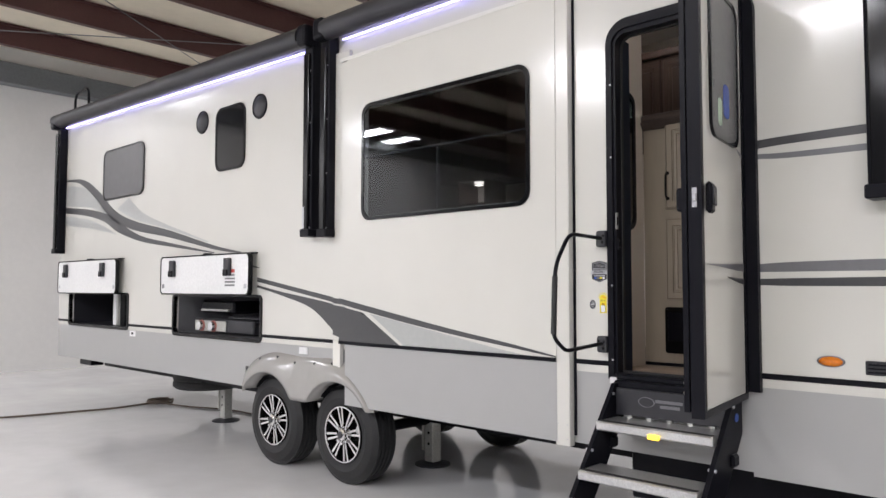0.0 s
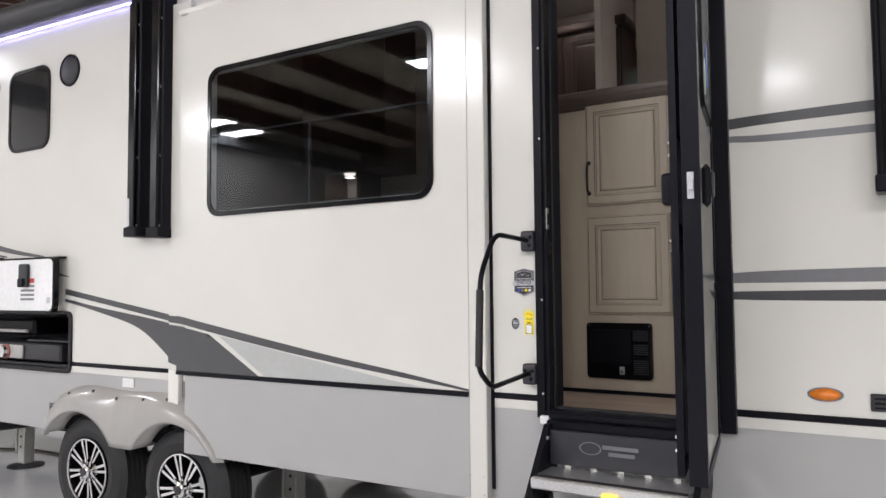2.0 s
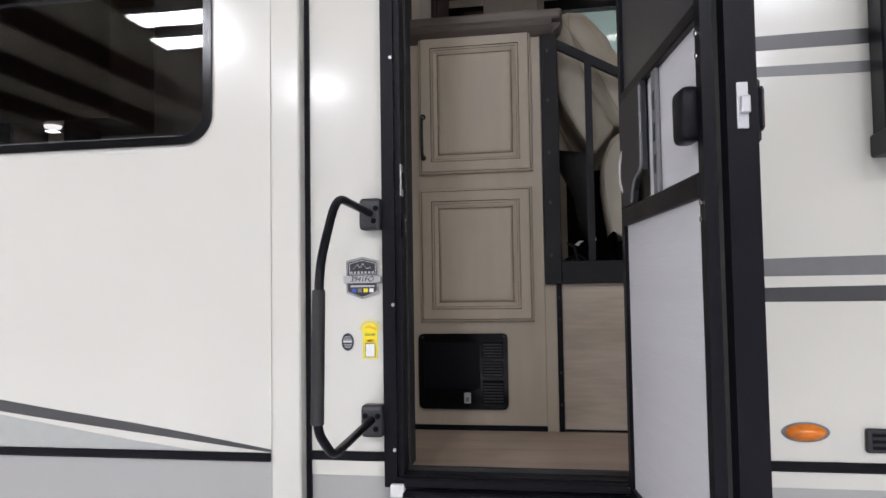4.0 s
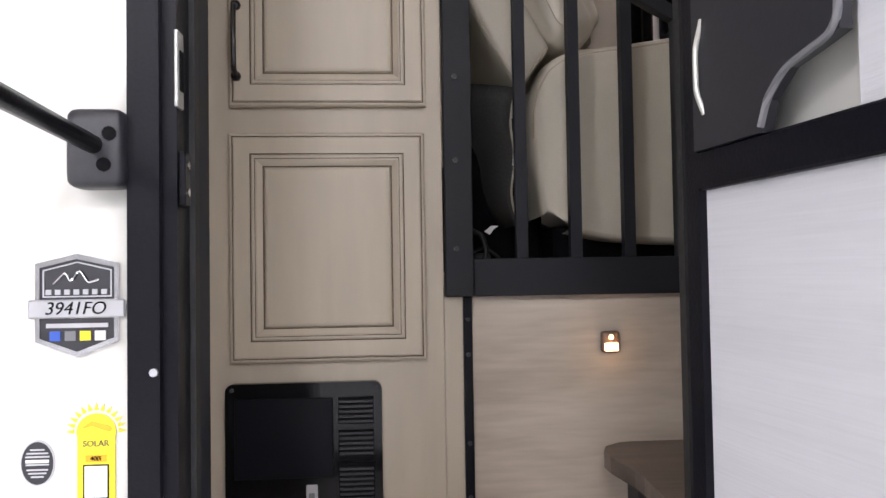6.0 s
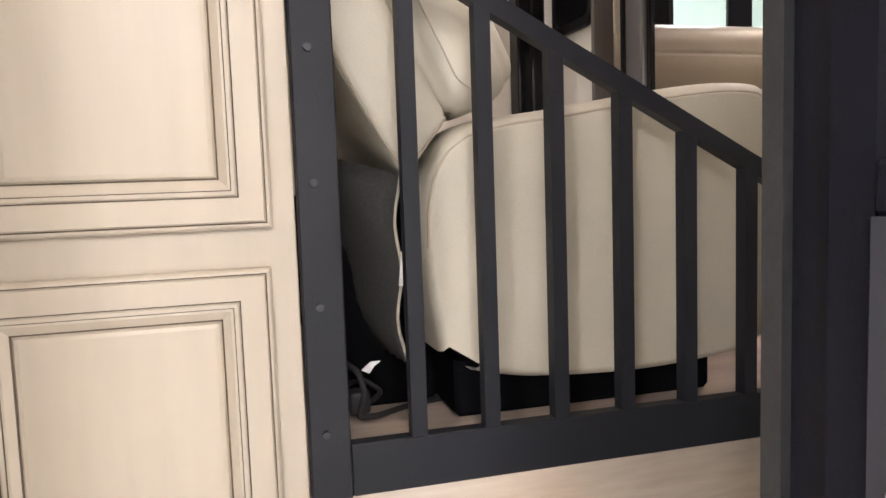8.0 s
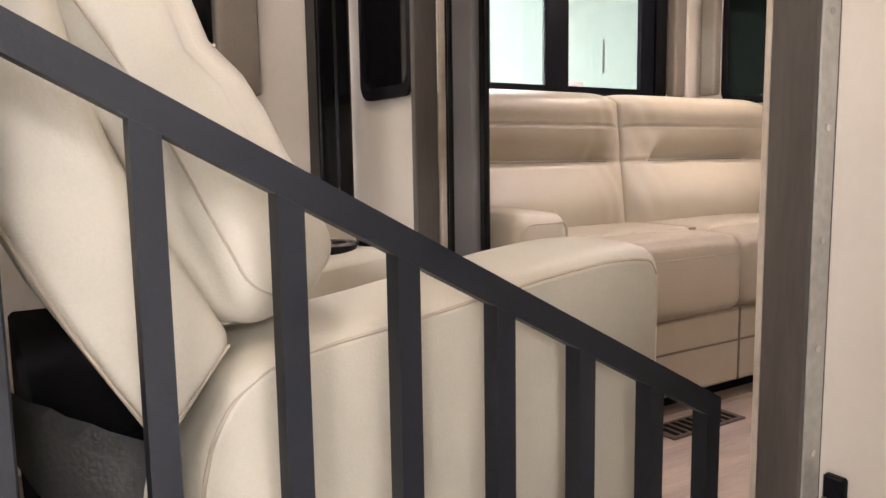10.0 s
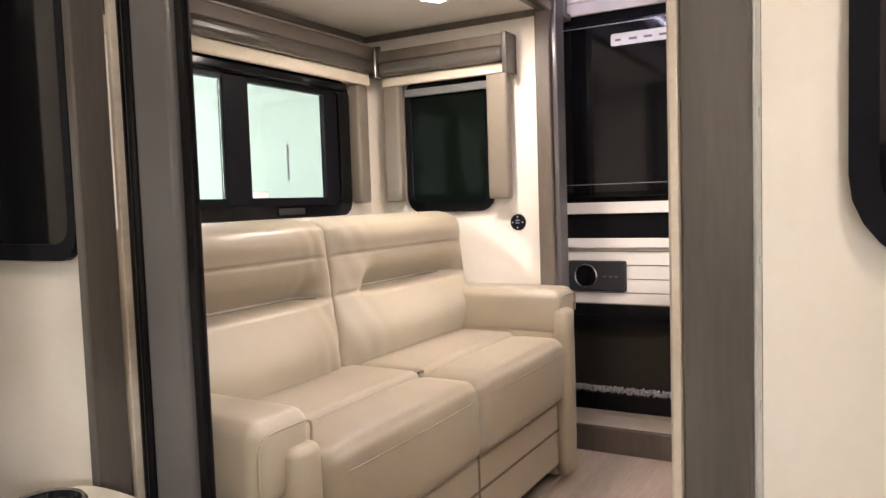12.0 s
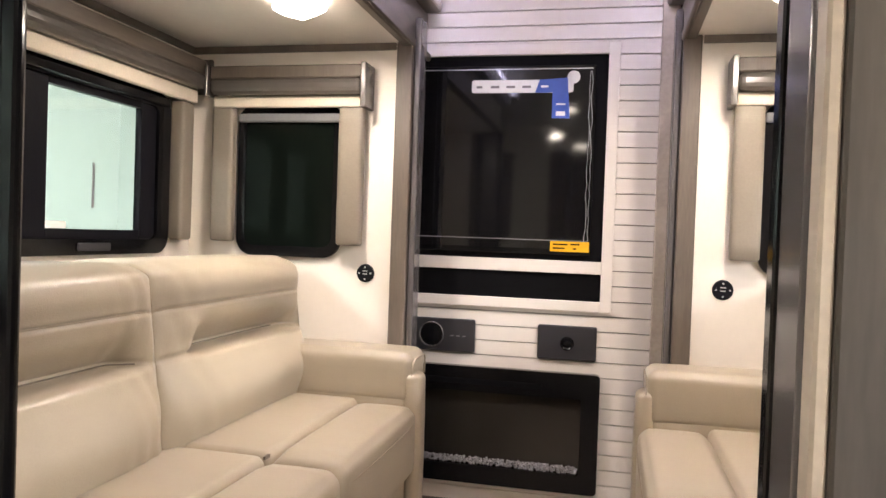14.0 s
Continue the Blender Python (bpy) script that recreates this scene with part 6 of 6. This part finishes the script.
for y0, y1 in ((1.08, 1.497), (1.68, 1.94)):
    part("seat", cushion(0.95, 1.56, y0, y1, 1.75, 2.06, 0.06, (0.01, 0, 0.025), n=12), M_LEATHER, rc, "plump seat cushion", smooth=True)
    ya = 0.885 if y0 < 1.2 else y0
    shell = Matrix.Translation((0.893, 0, 2.156)) @ Matrix.Rotation(radians(-29.5), 4, "Y")
    lean = Matrix.Translation((0.897, 0, 2.148)) @ Matrix.Rotation(radians(-25), 4, "Y")
    part("back_shell", cushion(-0.122, 0.0, ya, y1, 0.0, 0.50, 0.018, (0.010, 0.0, 0.0), n=14, m=shell, warp=lambda x, y, z: (x + 0.8 * max(0, z - 0.15) ** 2, y, z + 0.42 * min(0, x) * math.exp(-max(0, z) / 0.09))), M_PILLOW, rc, "reclined leather back shell", smooth=True)
    part("lumbar", cushion(0.0, 0.136, ya + 0.004, y1 - 0.004, 0.0, 0.52, 0.055, (0.038, 0.006, 0.006), n=22, m=lean, warp=lambda x, y, z: (x * (1.16 - 0.55 * z) - 0.012 * math.exp(-((z - 0.30) / 0.02) ** 2) * (1 if x > 0.04 else 0) + 0.0022 * math.sin(46 * y + 37 * z) * math.exp(-z / 0.2) - 0.30 * max(0, z - 0.20) ** 2, y + 0.0025 * math.sin(55 * z + 30 * x), z)), M_PILLOW, rc, "plump leather back cushion", smooth=True)
    part("seam", tube([lean @ Vector((0.008, ya + 0.0005, 0.50)), lean @ Vector((0.038, ya - 0.002, 0.30)), lean @ Vector((0.042, ya - 0.001, 0.06)), lean @ Vector((0.075, ya + 0.006, 0.015))], 0.0016, 6), M_STITCH, rc)
    part("seam", tube([lean @ Vector((0.138, ya + 0.035, 0.30)), lean @ Vector((0.146, (ya + y1) / 2, 0.30)), lean @ Vector((0.138, y1 - 0.035, 0.30))], 0.002, 6), M_STITCH, rc)
    part("shell_piping", tube([shell @ Vector((-0.121 + 0.8 * max(0, z - 0.15) ** 2, ya + 0.003, z)) for z in (0.48, 0.36, 0.24, 0.12, 0.03)] + [shell @ Vector((-0.117, ya + 0.003, -0.044))] + [shell @ Vector((-0.006, ya + 0.003, 0.004))], 0.0022, 6), M_STITCH, rc)
# grey cloth hanging loose from the shell's foot
bm = bmesh.new()
rows = []
for j in range(13):
    s = j / 12
    z = 2.06 - 0.34 * s
    xe = 0.797 + 0.009 * math.sin(2.2 + 11 * s) + 0.02 * max(0, s - 0.7)
    w = 0.125 * (1 - s) + 0.02
    rows.append([bm.verts.new((xe - w * q / 8 + 0.004 * math.sin(9 * s + 3 * q), 0.898 + 0.02 * s + 0.16 * (q / 8) ** 1.3, z + 0.05 * (q / 8) * (1 - s))) for q in range(9)])
for p, q in zip(rows, rows[1:]):
    for k in range(8):
        bm.faces.new((p[k], p[k + 1], q[k + 1], q[k]))
flap_edge = [tuple(r[0].co) for r in rows]
bmesh.ops.solidify(bm, geom=bm.faces, thickness=0.004)
part("back_flap", bm, M_FLAP, rc, "grey cloth back flap", smooth=True)
part("flap_edge", tube(flap_edge, 0.0030, 6), M_PILLOW, rc, "pale piped edge")
# Added block that darkens the space under the seats.
part("dust_cover", box(0.70, 0.899, 1.06, 2.05, DK + 0.001, 2.02, 0.01), M_UNDERBLACK, rc, "black block standing for the shade under the recliner")
part("tag", poly([(0.798, 1.925), (0.806, 1.926), (0.802, 1.865), (0.792, 1.866)], "y", 0.888, 0.891), M_WHITE, rc, "small white fabric tag")

# loose wiring and a tag under the recliner
cb = thing("power_cable", "tangled black power cable with a white tie under the recliner", "cable", (0.74, 0.97, DK))
part("cord", tube([(0.70, 1.0, 1.715), (0.725, 0.97, 1.70), (0.735, 0.955, 1.66), (0.72, 0.96, 1.615), (0.76, 0.98, 1.609), (0.84, 1.03, 1.608), (0.95, 1.06, 1.609)], 0.006, 8), M_RUBBER, cb, smooth=True)
part("cord", tube([(0.69, 1.05, 1.65), (0.74, 1.02, 1.672), (0.78, 1.03, 1.64), (0.76, 1.06, 1.612), (0.70, 1.08, 1.608)], 0.005, 8), M_RUBBER, cb, smooth=True)
part("tie", poly([(0.728, 1.708), (0.745, 1.722), (0.764, 1.722), (0.751, 1.713), (0.742, 1.700)], "y", 0.944, 0.948), M_WHITE, cb, "white paper tie")
part("plug", cushion(0.71, 0.75, 0.99, 1.03, 1.61, 1.655, 0.008, n=5), M_CHARC, cb, smooth=True)

# ---- television wall ----
fw = single("wall_television", box(XF + 0.012, XF + 0.06, 0.05, 2.118, DK, 3.56), M_GAP, "white shiplap front wall", "wall", kind="structure")
for k in range(38):
    z = DK + 0.10 + 0.0527 * k
    if z + 0.05 > 3.56:
        break
    part("shiplap_board", box(XF, XF + 0.0125, 0.745, 1.95, z + 0.0018, z + 0.0509, 0.0008), M_SHIP, fw)
part("base_trim", box(XF - 0.012, XF + 0.012, 0.70, 1.95, DK, DK + 0.10, 0.003), M_TAUPE, fw, "dark taupe baseboard")
part("side_trim", box(XF - 0.015, XF + 0.012, 0.69, 0.7445, DK + 0.10, 3.56, 0.003), M_OAK, fw)
part("side_gap", box(XF - 0.012, XF + 0.012, 0.645, 0.689, DK + 0.10, 3.56), M_GLOSSG, fw)
tvf = thing("television_surround", "white trim panel framing the television niche", "surround", (XF, 1.3, 2.4), kind="structure")
for a, b, c, d in ((0.877, 0.915, 2.40, 3.32), (0.915, 1.95, 3.281, 3.32), (0.915, 1.95, 2.53, 2.573), (0.915, 1.95, 2.40, 2.436)):
    part("trim", box(XF - 0.018, XF - 0.001, a, b, c, d, 0.0015), M_SHIP, tvf)
part("niche", box(XF - 0.0035, XF - 0.0012, 0.915, 1.95, 2.573, 3.281), M_INK, tvf)
part("slot", box(XF - 0.0045, XF - 0.0012, 0.915, 1.95, 2.436, 2.53), M_INK, tvf, "black media slot")
tv = thing("television", "flat black television still in clear plastic film", "television", (XF, 1.4, 2.6))
part("bezel", box(XF - 0.022, XF - 0.004, 0.953, 1.93, 2.592, 3.243, 0.004), M_GLOSSK, tv)
part("screen", box(XF - 0.0245, XF - 0.0222, 0.962, 1.92, 2.612, 3.234), M_SCREEN, tv, "glossy dark screen")
rngf = random.Random(7)
bm = bmesh.new()
for y in (0.966, 0.975):
    add_tube(bm, [(XF - 0.0252, y + rngf.uniform(-0.004, 0.004), 2.62 + 0.03 * k) for k in range(21)], 0.0010, 4)
part("film_crinkle", bm, M_SILVER, tv, "crinkled clear film edge")
part("film_edge", box(XF - 0.0255, XF - 0.0242, 0.965, 1.9, 3.228, 3.231), M_SILVER, tv)
part("film_edge", box(XF - 0.0255, XF - 0.0242, 0.965, 1.9, 2.640, 2.643), M_GREYPL, tv)
lb = part("label", poly(round_rect(1.03, 1.382, 3.148, 3.192, 0.008), "x", XF - 0.0262, XF - 0.0244), M_WHITE, tv, "white promotional strip")
for a, b in ((1.345, 1.365), (1.285, 1.315), (1.23, 1.26), (1.175, 1.205)):
    part("mark", box(XF - 0.0272, XF - 0.0260, a, b, 3.164, 3.172), M_MIDG, lb)
part("blue_tag", poly([(1.16, 3.148), (1.145, 3.192), (1.05, 3.198), (1.04, 3.06), (1.10, 3.06), (1.10, 3.148)], "x", XF - 0.0275, XF - 0.0255), M_BLUE, tv, "blue tag on the screen")
part("tag_bar", box(XF - 0.0285, XF - 0.0274, 1.055, 1.087, 3.068, 3.083), M_WHITE, tv)
part("tag_bar", box(XF - 0.0285, XF - 0.0274, 1.055, 1.087, 3.105, 3.110), M_WHITE, tv)
part("tag_bar", box(XF - 0.0285, XF - 0.0274, 1.115, 1.14, 3.165, 3.172), M_WHITE, tv)
part("round_tag", cyl((XF - 0.0262, 1.03, 3.20), (XF - 0.0244, 1.03, 3.20), 0.022, 20), M_WHITE, tv)
yl = part("energy_label", box(XF - 0.0265, XF - 0.0244, 0.958, 1.089, 2.604, 2.639), M_GOLD, tv, "amber energy label")
for a, b, z in ((1.03, 1.08, 2.626), (0.99, 1.02, 2.627), (1.04, 1.08, 2.613), (1.00, 1.012, 2.612)):
    part("mark", box(XF - 0.0275, XF - 0.0263, a, b, z, z + 0.005), M_INK, yl)
d1 = thing("control_panel", "black audio control panel with a ring dial", "control panel", (XF, 1.45, 2.24))
part("plate", box(XF - 0.016, XF - 0.0005, 1.343, 1.57, 2.233, 2.35, 0.004), M_CHARC, d1)
part("dial_ring", lathe([(0.040, -0.018), (0.043, -0.022), (0.046, -0.018)], (XF, 1.50, 2.292), "x", 36), M_CHROME, d1, "chrome dial ring")
part("dial_face", cyl((XF - 0.016, 1.50, 2.292), (XF - 0.019, 1.50, 2.292), 0.039, 32), M_GLOSSK, d1)
for k in range(3):
    part("mark", box(XF - 0.0168, XF - 0.0158, 1.375 + 0.022 * k, 1.387 + 0.022 * k, 2.288, 2.292), M_GREYPL, d1)
d2 = thing("speaker_panel", "black plate with a small round speaker", "speaker panel", (XF, 1.02, 2.24))
part("plate", box(XF - 0.016, XF - 0.0005, 0.921, 1.121, 2.231, 2.349, 0.004), M_CHARC, d2)
part("driver", lathe([(0.001, -0.024), (0.008, -0.024), (0.014, -0.019), (0.020, -0.023), (0.024, -0.016)], (XF, 1.02, 2.288), "x", 28), M_GLOSSK, d2)
fp = thing("electric_fireplace", "black glass electric fireplace with clear ember chips", "fireplace", (XF, 1.3, 1.77))
o, i = round_rect(0.904, 1.75, 1.775, 2.187, 0.015), round_rect(0.965, 1.69, 1.84, 2.10, 0.004)
part("frame", ring(o, i, "x", XF - 0.03, XF - 0.001), M_GLOSSK, fp, "glossy black frame")
part("glass", poly(i, "x", XF - 0.006, XF - 0.002), M_FIREGL, fp, "smoked glass")
part("vent", box(XF - 0.0315, XF - 0.029, 1.10, 1.6, 2.125, 2.145), M_INK, fp)
rng = random.Random(4)
bm = bmesh.new()
for k in range(800):
    y, z = rng.uniform(0.97, 1.68), 1.842 + rng.uniform(0, 0.022)
    s = rng.uniform(0.003, 0.008)
    bmesh.ops.create_cube(bm, size=s, matrix=Matrix.Translation((XF - 0.010 - rng.uniform(0, 0.008), y, z)) @ Euler((rng.random() * 3, rng.random() * 3, rng.random() * 3)).to_matrix().to_4x4())
chips = part("ember_bed", bm, M_CRYSTAL, fp, "clear glass ember chips")
chips["kind"] = "stuff"

# floor vent and aisle lights
fvx, fvy = 2.33, 1.43
fv = thing("floor_vent", "bronze slotted floor vent by the sofa", "vent", (fvx, fvy, DK))
part("frame", box(fvx - 0.15, fvx + 0.15, fvy - 0.05, fvy + 0.05, DK, DK + 0.006, 0.002), M_GLAZE, fv)
for k in range(9):
    part("slot", box(fvx - 0.128 + 0.03 * k, fvx - 0.112 + 0.03 * k, fvy - 0.036, fvy + 0.036, DK + 0.005, DK + 0.0075), M_INK, fv)


def puck(x, y, z=3.56, watts=9, r=0.07):
    p = thing("puck_light", "round lit ceiling puck light; some are added fill", "ceiling light", (x, y, z), "puck lights")
    part("rim", lathe([(r, 0.0), (r + 0.01, -0.012), (r - 0.008, -0.016)], (x, y, z), "z", 24), M_SILVER, p)
    part("diffuser", lathe([(r - 0.008, -0.012), (r * 0.5, -0.022), (0.001, -0.024)], (x, y, z), "z", 24), M_DOME, p, "glowing frosted lens")
    a = area("puck_lamp", x, y, z - 0.03, 2 * r, 2 * r, watts, WARM)
    a.data.shape = "DISK"


# Includes the added fill pucks over the entry and recliner.
for x, y, w in PUCKS:
    puck(x, y, watts=w)
for ly in (1.745, mirrored(1.745)):
    a = area("dome_lamp", 2.89, ly, 3.224, 0.10, 0.10, DOME_WATTS, WARM)
    a.data.shape = "DISK"
for yy in (1.47, mirrored(1.47)):
    s = thing("cove_strip", "cool violet strip light above the fascia", "strip light", (2.6, yy, 3.49), "cove strips")
    part("strip", box(1.8, 3.5, yy - 0.004, yy + 0.004, 3.477, 3.483), M_COVE, s)
point("step_lamp", 0.994, 0.755, 1.43, 0.12, (1.0, 0.62, 0.3), 0.01)

# made-up cabinet and lit niche for the bright patch in the wide window
wc = thing("niche_stand_in", "made-up dark cherry cabinet and lit niche for a bright patch in the window", "cabinet", (-2.0, 1.6, 2.43))
part("body", box(-2.39, -1.60, 1.36, 1.78, 2.44, 3.555, 0.004), M_CABWOOD, wc)
part("niche_back", box(-2.15, -1.86, 1.62, 1.64, 2.24, 2.438), M_IVORY, wc, "cream niche panel")
part("niche_side", box(-2.17, -2.152, 1.36, 1.64, 2.24, 2.438), M_CABWOOD, wc)
part("niche_side", box(-1.858, -1.84, 1.36, 1.64, 2.24, 2.438), M_CABWOOD, wc)
part("niche_floor", box(-2.17, -1.84, 1.36, 1.64, 2.22, 2.238), M_CABWOOD, wc)
part("lamp_lens", lathe([(0.045, 2.439), (0.040, 2.425), (0.001, 2.412)], (-2.0, 1.46, 0), "z", 20), M_DOME, wc, "small lit lens")
area("niche_lamp", -2.0, 1.46, 2.408, 0.06, 0.06, 1.6, WARM)
